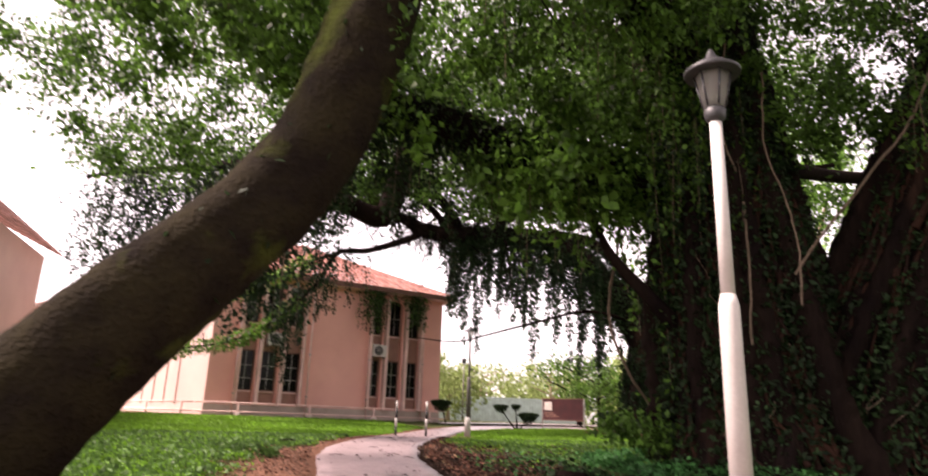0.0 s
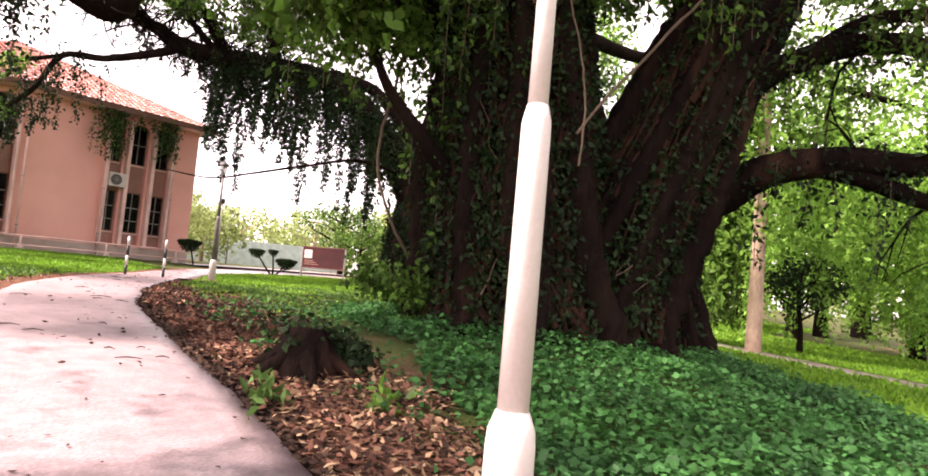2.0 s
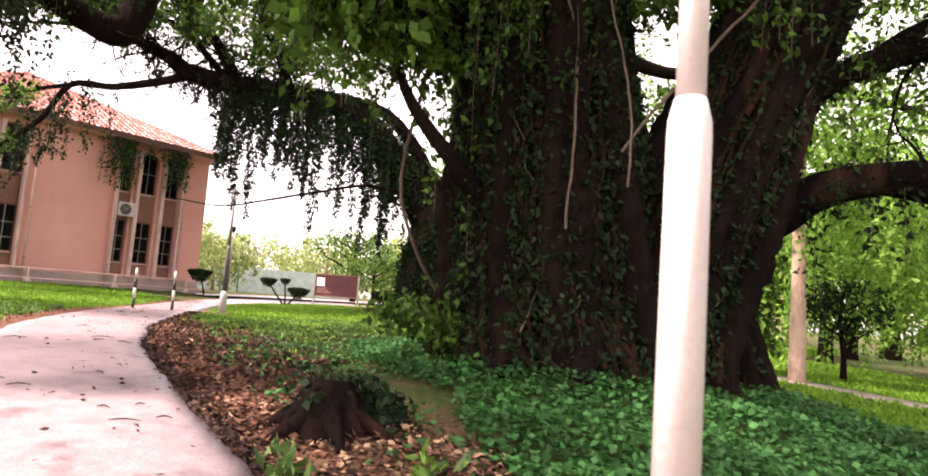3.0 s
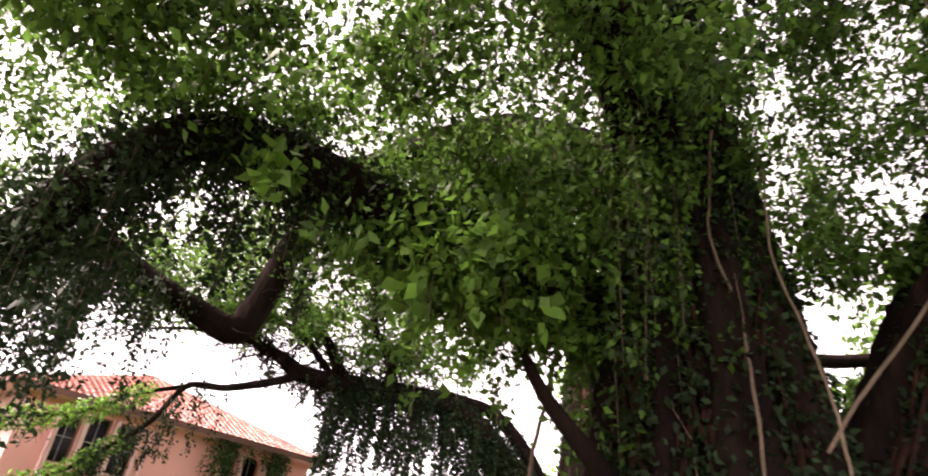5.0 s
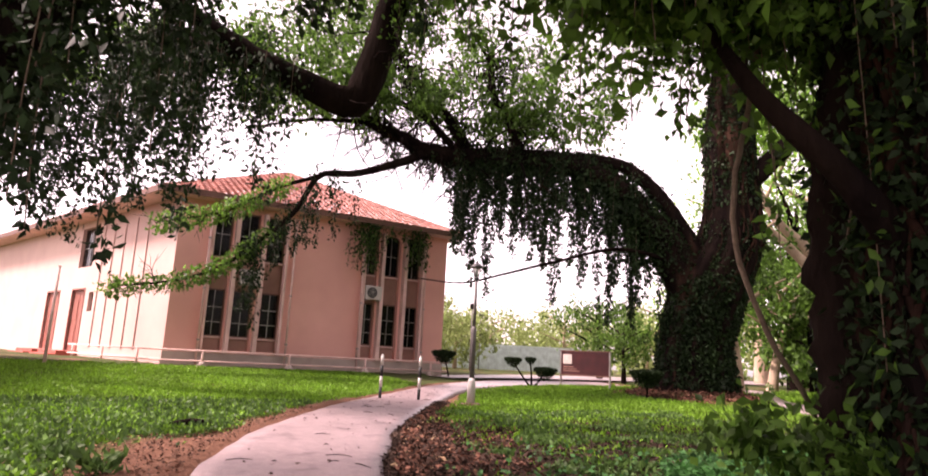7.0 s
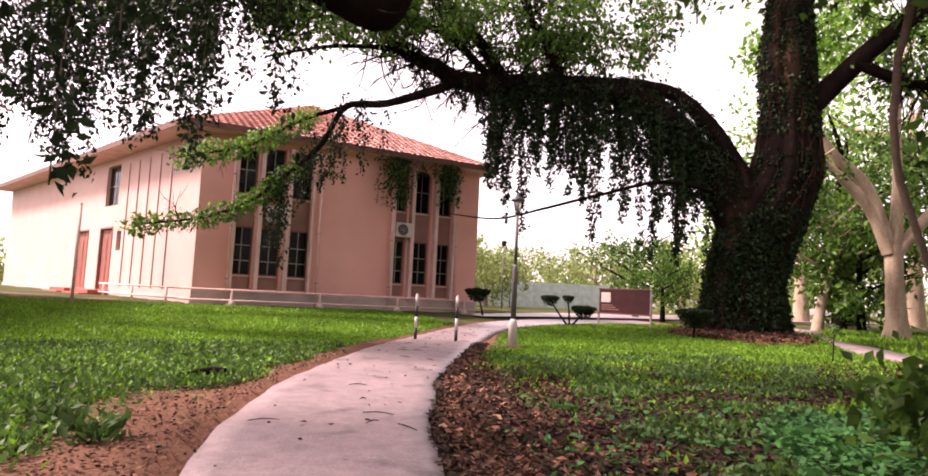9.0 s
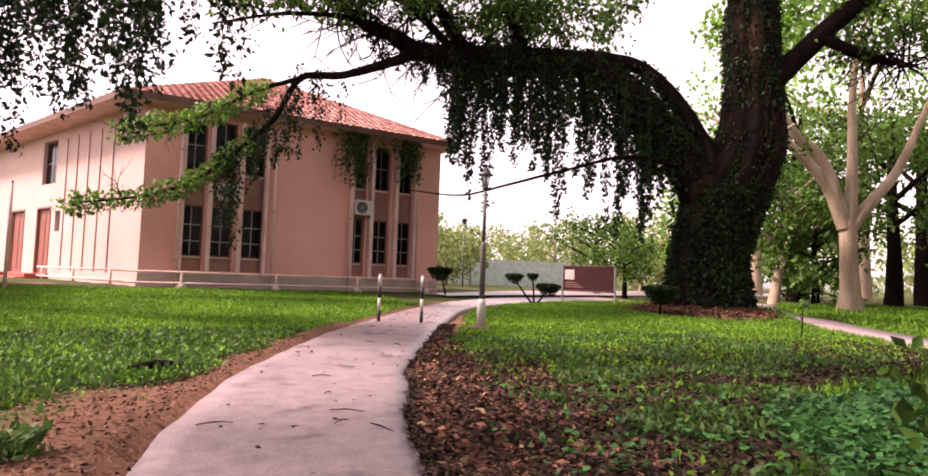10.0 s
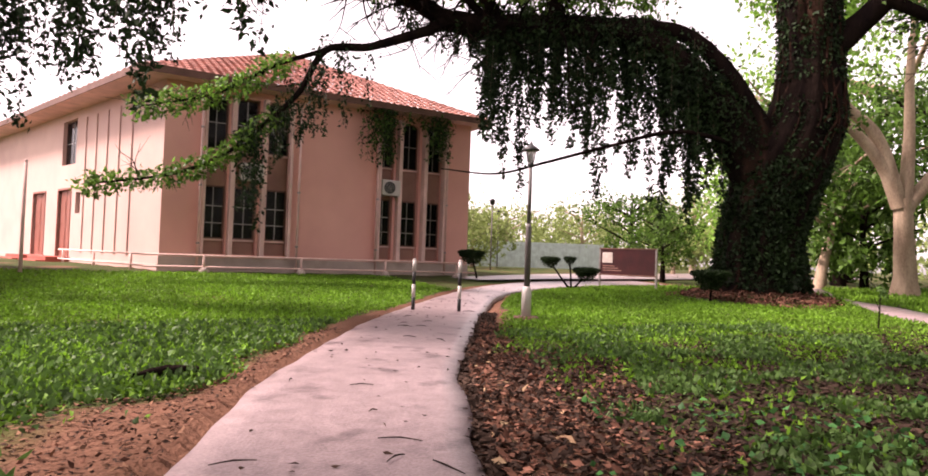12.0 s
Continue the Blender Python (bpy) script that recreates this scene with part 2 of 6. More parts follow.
def limb(points, radii, segs=12, step=0.25, rough=0.12, ridges=0, wobble=0.0):
    """Verts and quads of a gnarled limb; ridges flutes the section as fused aerial roots do."""
    C, R = spline(points, radii, step)
    if wobble:
        C = C + np.cumsum(RNG.normal(0, wobble, C.shape), 0) * 0.3
    T = np.gradient(C, axis=0)
    T /= np.linalg.norm(T, axis=1)[:, None] + 1e-9
    up = np.array([0.31, 0.17, 0.94]) if abs(T[:, 2]).mean() < 0.8 else np.array([0.95, 0.3, 0.1])
    U = np.cross(T, up)
    U /= np.linalg.norm(U, axis=1)[:, None]
    V = np.cross(T, U)
    ang = np.linspace(0, 2 * np.pi, segs, endpoint=False)
    ph = RNG.uniform(0, 6.28, 4)
    s = np.arange(len(C))[:, None] * step
    rr = 1 + rough * (np.sin(3 * ang + ph[0] + 0.7 * s) * 0.4 + np.sin(5 * ang + ph[1] - 0.9 * s) * 0.3 + RNG.normal(0, 0.25, (len(C), segs)))
    if ridges:
        rr += ridges * (np.abs(np.sin(4.5 * ang + ph[2] + 0.25 * np.sin(s))) - 0.5 + 0.6 * np.abs(np.sin(8 * ang + ph[3] + 0.4 * np.sin(0.7 * s))))
    X = C[:, None] + (R[:, None] * rr)[..., None] * (np.cos(ang)[None, :, None] * U[:, None] + np.sin(ang)[None, :, None] * V[:, None])
    n = len(C)
    i, j = np.meshgrid(np.arange(n - 1), np.arange(segs), indexing="ij")
    a, b = i * segs + j, i * segs + (j + 1) % segs
    F = np.stack([a, b, b + segs, a + segs], -1).reshape(-1, 4)
    return X.reshape(-1, 3), F, C, R


def limbs_mesh(name, made, mat):
    V, F, o = [], [], 0
    for v, f, *_ in made:
        V.append(v)
        F.append(f + o)
        o += len(v)
    return raw_mesh(name, np.vstack(V), np.vstack(F), mat, True)


def leaf_mesh(name, P, size, mat, droop=0.6, flat=None, wide=0.55):
    """One folded pointed leaf of two triangles pairs at each place of P; size: mean length, spread over 0.6 to 1.4 of it."""
    n = len(P)
    L = size * RNG.uniform(0.6, 1.4, n)[:, None]
    d = RNG.normal(0, 1, (n, 3))
    if flat is not None:
        d[:, 2] *= flat
    else:
        d[:, 2] -= droop * 1.4
    d /= np.linalg.norm(d, axis=1)[:, None] + 1e-9
    r = np.cross(d, RNG.normal(0, 1, (n, 3)) * (1 if flat is None else np.array([0.25, 0.25, 1])))
    r /= np.linalg.norm(r, axis=1)[:, None] + 1e-9
    nn = np.cross(d, r)
    base, tip = P, P + d * L
    mid = P + d * L * 0.42
    a = mid + r * L * wide * 0.5 + nn * L * 0.10
    b = mid - r * L * wide * 0.5 + nn * L * 0.10
    V = np.stack([base, a, tip, b], 1).reshape(-1, 3)
    k = np.arange(n)[:, None] * 4
    F = np.concatenate([k + np.array([[0, 1, 2]]), k + np.array([[0, 2, 3]])], 1).reshape(-1, 3)
    return raw_mesh(name, V, F, mat)


def strands(tops, lengths, per_metre, spread=0.09, sway=0.12):
    """Leaf places along hanging strands, and the strands' own lines."""
    P, lines = [], []
    for t, l in zip(tops, lengths):
        n = max(3, int(l * per_metre * RNG.uniform(0.7, 1.3)))
        s = np.sort(RNG.uniform(0, 1, n))
        lean = RNG.normal(0, sway, 2)
        ph = RNG.uniform(0, 6.28)
        thick = spread * (1.25 - 0.75 * s) * RNG.uniform(0.7, 1.3)
        x = t[0] + lean[0] * s * l * 0.3 + 0.04 * np.sin(5 * s * l + ph) + RNG.normal(0, 1, n) * thick
        y = t[1] + lean[1] * s * l * 0.3 + RNG.normal(0, 1, n) * thick
        z = t[2] - s * l + RNG.normal(0, 0.03, n)
        P.append(np.stack([x, y, z], 1))
        lines.append((np.array(t), np.array([t[0] + lean[0] * l * 0.3, t[1] + lean[1] * l * 0.3, t[2] - l])))
    return np.vstack(P), lines


def line_mesh(name, lines, r, mat):
    """Thin three-sided stems."""
    V, F = [], []
    for a, b in lines:
        k = len(V)
        for c in (a, (a + b) / 2 + RNG.normal(0, 0.02, 3), b):
            for i in range(3):
                V.append((c[0] + r * math.cos(2.1 * i), c[1] + r * math.sin(2.1 * i), c[2]))
        for s in (0, 3):
            for i in range(3):
                j = (i + 1) % 3
                F.append((k + s + i, k + s + j, k + s + 3 + j, k + s + 3 + i))
    return raw_mesh(name, V, F, mat)


def along(C, n, spread=0.0, lo=0.0, hi=1.0):
    """n places picked along a limb's centre line."""
    i = RNG.uniform(lo, hi, n) * (len(C) - 1.001)
    k = i.astype(int)
    p = C[k] + (C[k + 1] - C[k]) * (i - k)[:, None]
    return p + RNG.normal(0, 1, p.shape) * spread


def cloud(centre, radii, n, clumps=30, clump_r=0.35):
    """Leaf places in an uneven cloud made of clumps, with gaps between."""
    c = RNG.normal(0, 1, (clumps, 3))
    c /= np.linalg.norm(c, axis=1)[:, None]
    c *= RNG.uniform(0.25, 1.0, (clumps, 1)) ** 0.5
    c = c * np.array(radii) + np.array(centre)
    k = RNG.integers(0, clumps, n)
    s = RNG.uniform(0.5, 1.3, clumps)[k][:, None]
    return c[k] + RNG.normal(0, clump_r, (n, 3)) * s


# ---------- ground ----------
GY = np.array([-60, -12, -5, -2, 3, 7, 11, 14, 18, 24, 27.5, 40, 200.0])
GZ = np.array([-1.6, -0.9, -0.6, -0.44, -0.17, 0.0, 0.09, 0.1, 0.1, 0.38, 0.52, 0.55, 0.55])
GFINE = np.arange(-62, 210, 0.25)
_k = np.exp(-np.linspace(-2, 2, 25) ** 2)
GSOFT = np.convolve(np.pad(np.interp(GFINE, GY, GZ), 12, mode="edge"), _k / _k.sum(), mode="valid")
T1, T2 = (-6.9, 1.6), (7.35, 16.9)


def ground_z(x, y):
    x, y = np.asarray(x, float), np.asarray(y, float)
    z = np.interp(y, GFINE, GSOFT)
    z = z + 0.48 * np.exp(-((x - T1[0]) ** 2 + (y - T1[1]) ** 2) / 9.0)
    z = z + 0.55 * np.exp(-((x - T2[0]) ** 2 + (y - T2[1]) ** 2) / 7.0)
    far = np.clip((x + 2 - 0.5 * (y - 4)) / 22, 0, 1)
    return z - 0.35 * far * np.clip((16 - y) / 12, 0, 1)


# the footpath's edges, in order of the walk
EDGE_R = np.array([(-19.0, -10.5), (-16.3, -6.2), (-14.4, -3.0), (-13.2, -1.0), (-12.62, 0.36), (-11.98, 2.33), (-11.08, 4.8), (-10.3, 6.7), (-9.62, 7.89),
                   (-9.0, 9.1), (-7.4, 11.4), (-4.4, 15.6), (-0.6, 20.1), (4.5, 22.6), (11.0, 24.0)])
EDGE_L = np.array([(-20.6, -9.5), (-18.0, -5.2), (-16.2, -2.2), (-14.9, -0.2), (-14.2, 1.5), (-13.5, 3.45), (-12.68, 5.55), (-12.1, 7.1), (-11.1, 9.15),
                   (-9.85, 11.1), (-7.45, 14.6), (-3.8, 19.0), (0.3, 22.6), (5.0, 25.0), (11.0, 26.2)])


def smooth_line(E, step):
    C, _ = spline([(x, y, 0) for x, y in E], [0] * len(E), step)
    d = np.r_[0, np.cumsum(np.linalg.norm(np.diff(C, axis=0), axis=1))]
    s = np.linspace(0, d[-1], 240)
    return np.stack([np.interp(s, d, C[:, 0]), np.interp(s, d, C[:, 1])], 1)


PR, PL = smooth_line(EDGE_R, 0.1), smooth_line(EDGE_L, 0.1)
PC = (PR + PL) / 2
PW = np.linalg.norm(PR - PL, axis=1) / 2


def off_path(x, y):
    """Metres from the footpath's edge; negative on the path."""
    x, y = np.atleast_1d(x).astype(float), np.atleast_1d(y).astype(float)
    best = np.full(x.shape, 1e9)
    for k in range(0, len(PC), 2):
        best = np.minimum(best, np.hypot(x - PC[k, 0], y - PC[k, 1]) - PW[k])
    return best


def grid_axis(lo, hi, fine_lo, fine_hi, fine, coarse):
    a = np.arange(fine_lo, fine_hi, fine)
    left = fine_lo - np.geomspace(coarse, fine_lo - lo, 22)
    right = fine_hi + np.geomspace(coarse, hi - fine_hi, 22)
    return np.r_[left[::-1], a, right]


gx, gy = grid_axis(-900, 900, -24, 26, 0.22, 0.4), grid_axis(-900, 900, -14, 34, 0.22, 0.4)
GXX, GYY = np.meshgrid(gx, gy)
gz = ground_z(GXX, GYY)
edge = off_path(GXX.ravel(), GYY.ravel()).reshape(GXX.shape)
gz = gz + np.where(edge < 0.02, -0.12, 0.0) + 0.018 * np.sin(GXX * 3.1 + np.sin(GYY * 2.3)) * np.sin(GYY * 2.7) * (edge > 0.1)
nx, ny = len(gx), len(gy)
jj, ii = np.meshgrid(np.arange(ny - 1), np.arange(nx - 1), indexing="ij")
q = jj * nx + ii
GF = np.stack([q, q + 1, q + 1 + nx, q + nx], -1).reshape(-1, 4)


def ground_material():
    """Lawn, bare red earth beside the path and round the trees, by distance from things that wear it."""
    m = material("lawn_soil", (0.045, 0.075, 0.018), 0.95, 0.1, second=(0.055, 0.052, 0.022), scale=1.2, fine=24, bump=0.7, bump_dist=0.04, stain=(0.15, 0.085, 0.055), stain_at=0.56)
    nt = m.node_tree
    at = nt.nodes.new("ShaderNodeAttribute")
    at.attribute_name = "bare"
    n = nt.nodes.new("ShaderNodeTexNoise")
    n.inputs["Scale"].default_value, n.inputs["Detail"].default_value = 1.6, 6
    add = nt.nodes.new("ShaderNodeMath")
    add.operation = "ADD"
    nt.links.new(at.outputs["Fac"], add.inputs[0])
    nt.links.new(n.outputs[0], add.inputs[1])
    r = nt.nodes.new("ShaderNodeMapRange")
    r.inputs["From Min"].default_value, r.inputs["From Max"].default_value = 0.85, 1.1
    nt.links.new(add.outputs[0], r.inputs["Value"])
    hsv = next(x for x in nt.nodes if x.type == "HUE_SAT")
    old = hsv.inputs["Color"].links[0].from_socket
    mix = nt.nodes.new("ShaderNodeMix")
    mix.data_type = "RGBA"
    nt.links.new(r.outputs[0], mix.inputs["Factor"])
    nt.links.new(old, mix.inputs["A"])
    mix.inputs["B"].default_value = (0.16, 0.08, 0.052, 1)
    nt.links.new(mix.outputs["Result"], hsv.inputs["Color"])
    return m


def bare_at(x, y):
    """How bare the ground is: 1 by the path's edge, more on its right in front of the first tree."""
    x, y = np.atleast_1d(x).astype(float), np.atleast_1d(y).astype(float)
    e = off_path(x, y)
    k = np.argmin(np.hypot(x[:, None] - PC[None, ::4, 0], y[:, None] - PC[None, ::4, 1]), 1) * 4
    k = np.clip(k, 1, len(PC) - 2)
    d = PC[k + 1] - PC[k - 1]
    right = d[:, 1] * (x - PC[k, 0]) - d[:, 0] * (y - PC[k, 1]) > 0
    w = np.where(right, np.where(y < 10, 1.7, 0.7), np.where(y < 9, 1.75, 0.6))
    w = np.where(y > 16, 0.3, w)
    return np.clip(1.15 - np.clip(e, 0, None) / w, 0, 1)


M_GROUND = ground_material()
gme = raw_mesh("ground", np.stack([GXX, GYY, gz], -1).reshape(-1, 3), GF, M_GROUND, True)
near = (np.abs(GXX.ravel() - 1) < 26) & (np.abs(GYY.ravel() - 10) < 25)
bare = np.zeros(GXX.size)
bare[near] = bare_at(GXX.ravel()[near], GYY.ravel()[near]) * 0.9
at = gme.attributes.new("bare", "FLOAT", "POINT")
at.data.foreach_set("value", bare.astype(np.float32))
ground = new("ground", gme)
tagged(ground, "sloping lawn with bare red earth beside the footpath", "ground", kind="structure")

# ---------- footpath: poured in place, no joints to be seen ----------
U = np.linspace(0, 1, 9)
G = PL[:, None] + (PR - PL)[:, None] * U[None, :, None]
wear = 0.012 * np.sin(np.arange(len(PL)) * 0.9)[:, None] * np.sin(3 + np.arange(len(PL)) * 0.37)[:, None]
G[:, :1] += (PL - PR)[:, None] * wear[:, :1, None]
G[:, -1:] += (PR - PL)[:, None] * wear[::-1, :1, None]
Z = ground_z(G[..., 0], G[..., 1]) + 0.015
Z[:, 0] -= 0.006
Z[:, -1] -= 0.006
n, m_ = Z.shape
V = np.concatenate([np.dstack([G, Z]).reshape(-1, 3), np.dstack([G, Z - 0.14]).reshape(-1, 3)])
ia, ib = np.meshgrid(np.arange(n - 1), np.arange(m_ - 1), indexing="ij")
q = (ia * m_ + ib).ravel()
F = np.stack([q, q + 1, q + 1 + m_, q + m_], 1)
o = n * m_
e0 = np.arange(n - 1) * m_
e1 = e0 + m_ - 1
F = np.vstack([F, np.stack([e0, e0 + m_, e0 + m_ + o, e0 + o], 1), np.stack([e1, e1 + o, e1 + m_ + o, e1 + m_], 1)])
tagged(new("pavement", raw_mesh("pavement", V, F, M_CONC)), "curving worn concrete footpath, damp and stained", "footpath", kind="structure")

# ---------- pink building ----------
FY, FX0, FX1 = 27.5, -9.75, 2.48
ZB, ZE = 0.55, 7.22
house = thing("building", "two-storey pink rendered building with red tiled hip roof", "building")
WT = 0.3


def wall_with_openings(name, x0, x1, z0, z1, holes, mat, parent, m=None, label=""):
    """A wall of thickness WT along x, facing -y, with holes (x0, z0, x1, z1) cut through it."""
    xs = sorted({x0, x1, *[h[0] for h in holes], *[h[2] for h in holes]})
    zs = sorted({z0, z1, *[h[1] for h in holes], *[h[3] for h in holes]})
    bm = bmesh.new()
    solid = {}
    for i in range(len(xs) - 1):
        for k in range(len(zs) - 1):
            cx, cz = (xs[i] + xs[i + 1]) / 2, (zs[k] + zs[k + 1]) / 2
            solid[i, k] = not any(h[0] < cx < h[2] and h[1] < cz < h[3] for h in holes)
    verts = {}

    def v(x, y, z):
        key = (round(x, 4), round(y, 4), round(z, 4))
        if key not in verts:
            verts[key] = bm.verts.new(key)
        return verts[key]
    for (i, k), s in solid.items():
        if not s:
            continue
        a, b, c, d = xs[i], xs[i + 1], zs[k], zs[k + 1]
        bm.faces.new((v(a, 0, c), v(b, 0, c), v(b, 0, d), v(a, 0, d)))
        bm.faces.new((v(b, WT, c), v(a, WT, c), v(a, WT, d), v(b, WT, d)))
        if not solid.get((i - 1, k)):
            bm.faces.new((v(a, WT, c), v(a, 0, c), v(a, 0, d), v(a, WT, d)))
        if not solid.get((i + 1, k)):
            bm.faces.new((v(b, 0, c), v(b, WT, c), v(b, WT, d), v(b, 0, d)))
        if not solid.get((i, k - 1)):
            bm.faces.new((v(a, WT, c), v(b, WT, c), v(b, 0, c), v(a, 0, c)))
        if not solid.get((i, k + 1)):
            bm.faces.new((v(a, 0, d), v(b, 0, d), v(b, WT, d), v(a, WT, d)))
    ob = part(name, bm, mat, parent, label)
    if m is not None:
        ob.matrix_basis = m
    return ob


def window_unit(parent, m, w, h, bars):
    """A recessed casement: frame, glass panes, glazing bars, dark room behind."""
    win = new("window")
    win.parent = parent
    win.matrix_basis = m
    bm = bmesh.new()
    t = 0.05
    box(bm, 0, 0, 0, t, 0.06, h)
    box(bm, w - t, 0, 0, w, 0.06, h)
    box(bm, t, 0, h - t, w - t, 0.06, h)
    box(bm, t, 0, 0, w - t, 0.06, t)
    part("frame", bm, M_FASCIA, win)
    bm = bmesh.new()
    for u in bars[0]:
        box(bm, u * w - 0.012, 0.012, t, u * w + 0.012, 0.05, h - t)
    for u in bars[1]:
        box(bm, t, 0.014, u * h - 0.014, w - t, 0.048, u * h + 0.014)
    part("glazing_bar", bm, M_WIRE, win)
    bm = bmesh.new()
    box(bm, t, 0.028, t, w - t, 0.034, h - t)
    part("pane", bm, M_GLASS, win)
    return win


def bay(xs, parent, arched):
    """Three tall slots side by side between projecting fins: upper window, spandrel, lower window, bottom panel."""
    z_bot, z_sill, z_mid, z_up, z_top = 1.12, 1.62, 3.55, 4.8, 6.75
    for n, (a, b) in enumerate(xs):
        w = b - a
        bm = bmesh.new()
        box(bm, a + 0.02, FY + 0.20, z_bot, b - 0.02, FY + 0.26, z_sill)
        part("spandrel_panel", bm, M_PANEL, parent)
        bm = bmesh.new()
        box(bm, a + 0.02, FY + 0.20, z_mid, b - 0.02, FY + 0.26, z_up)
        part("spandrel_panel", bm, M_PANEL, parent)
        bm = bmesh.new()
        box(bm, a + 0.01, FY + 0.10, z_sill - 0.03, b - 0.01, FY + 0.25, z_sill + 0.04, 0.01)
        part("sill", bm, M_FIN, parent)
        bm = bmesh.new()
        box(bm, a + 0.01, FY + 0.10, z_up - 0.03, b - 0.01, FY + 0.25, z_up + 0.04, 0.01)
        part("sill", bm, M_FIN, parent)
        window_unit(parent, pose(a + 0.02, FY + 0.19, z_sill + 0.04), w - 0.04, z_mid - z_sill - 0.05, ((0.5,), (0.3, 0.62)))
        window_unit(parent, pose(a + 0.02, FY + 0.19, z_up + 0.04), w - 0.04, z_top - z_up - 0.05, ((0.5,), (0.5,)))
        if arched:
            bm = bmesh.new()
            r = w / 2
            pts = [(a, z_top + 0.02)] + [(a + r - r * math.cos(s * math.pi / 12), z_top - r * 0.8 + r * 0.8 * math.sin(s * math.pi / 12)) for s in range(13)] + [(b, z_top + 0.02)]
            for u, (p, q_) in enumerate(zip(pts, pts[1:])):
                lo = [bm.verts.new((p[0], FY + y, p[1])) for y in (0.02, 0.17)] + [bm.verts.new((q_[0], FY + y, q_[1])) for y in (0.17, 0.02)]
                hi = [bm.verts.new((v.co.x, v.co.y, z_top + 0.021)) for v in lo]
                bm.faces.new(lo[::-1])
                bm.faces.new((lo[0], lo[3], hi[3], hi[0]))
                bm.faces.new((lo[1], hi[1], hi[2], lo[2]))
            part("arch_head", bm, M_PINK, parent)
    edges = [xs[0][0]] + [(p[1] + q_[0]) / 2 for p, q_ in zip(xs, xs[1:])] + [xs[-1][1]]
    for n, e in enumerate(edges):
        wdt = 0.16 if 0 < n < len(edges) - 1 else 0.10
        bm = bmesh.new()
        box(bm, e - wdt / 2, FY - 0.32, 1.0, e + wdt / 2, FY - 0.002, 6.77, 0.015)
        part("fin", bm, M_FIN, parent)


G1 = [(-8.45, -7.65), (-7.38, -6.58), (-6.24, -5.44)]
G2 = [(-1.86, -1.16), (-0.80, 0.0), (0.36, 1.10)]
holes = [(a, 1.12, b, 6.75) for a, b in G1 + G2]
wall_with_openings("wall", FX0, FX1, ZB - 0.5, ZE, holes, M_PINK, house, pose(0, FY, 0))
bay(G1, house, False)
bay(G2, house, True)
LW = Vector((-2.26, 7.84, 0)).normalized()
LEN = 30.0
# the side wall, seen at a slant, with its own windows and two doors
side_m = Matrix.Translation((FX0, FY, 0)) @ Matrix.Rotation(math.atan2(-LW.y, -LW.x), 4, "Z") @ Matrix.Translation((-LEN, 0, 0))
side_holes = [(15.6, 0.75, 17.4, 3.65), (19.3, 0.75, 20.9, 3.65), (21.5, 2.6, 22.1, 3.5), (19.5, 4.75, 21.3, 6.7)]
wall_with_openings("wall", 0, LEN, ZB - 0.5, ZE, side_holes, M_CREAM, house, side_m, "sunlit cream side wall")
for k, (a, c, b, d) in enumerate(side_holes):
    if k < 2:
        bm = bmesh.new()
        for u in (0, 1):
            w = (b - a) / 2
            box(bm, a + u * w + 0.02, 0.1, c, a + (u + 1) * w - 0.02, 0.15, d - 0.02, 0.008)
            for z in (c + 0.2, c + 1.45):
                box(bm, a + u * w + 0.1, 0.085, z, a + (u + 1) * w - 0.1, 0.1, z + 1.0)
        door = part("door", bm, M_DOOR, house, "brown panelled double door")
        door.matrix_basis = side_m
        bm = bmesh.new()
        box(bm, a - 0.08, -0.03, c, a, 0.2, d + 0.08)
        box(bm, b, -0.03, c, b + 0.08, 0.2, d + 0.08)
        box(bm, a, -0.03, d, b, 0.2, d + 0.08)
        part("frame", bm, M_DOOR, door)
    else:
        window_unit(house, side_m @ pose(a + 0.01, 0.15, c + 0.01), b - a - 0.02, d - c - 0.02, ((0.5,), (0.5,)))
for i in range(5):
    bm = bmesh.new()
    box(bm, 22.36 + i * 1.2, -0.05, 1.0, 22.54 + i * 1.2, -0.002, 6.6, 0.01)
    part("fin", bm, M_CREAM, house).matrix_basis = side_m
for i in range(2):
    bm = bmesh.new()
    box(bm, 15.2 + i * 3.5, -0.95, 0.45, 17.8 + i * 3.5, -0.002, 0.75, 0.02)
    box(bm, 15.2 + i * 3.5, -1.30, 0.40, 17.8 + i * 3.5, -0.952, 0.60, 0.02)
    part("entrance_step", bm, M_REDSTEP, house, "red oxide entrance step").matrix_basis = side_m
# wing that comes forward on the far side of the doors
W0 = Vector((-16.8, 31.0, 0))
WD = Vector((-21.0, 15.0, 0)) - W0
WD.z = 0
WLEN = 22.0
wing_m = Matrix.Translation(W0) @ Matrix.Rotation(math.atan2(-WD.y, -WD.x), 4, "Z") @ Matrix.Translation((-WLEN, 0, 0))
wing_holes = [(4 + i * 3.2, z, 5.6 + i * 3.2, z + 1.7) for i in range(4) for z in (1.5, 4.6)]
wall_with_openings("wall", 0, WLEN, -1.0, ZE, wing_holes, M_CREAM, house, wing_m, "sunlit cream wall of the projecting wing")
for a, c, b, d in wing_holes:
    window_unit(house, wing_m @ pose(a + 0.01, 0.15, c + 0.01), b - a - 0.02, d - c - 0.02, ((0.33, 0.66), (0.5,)))
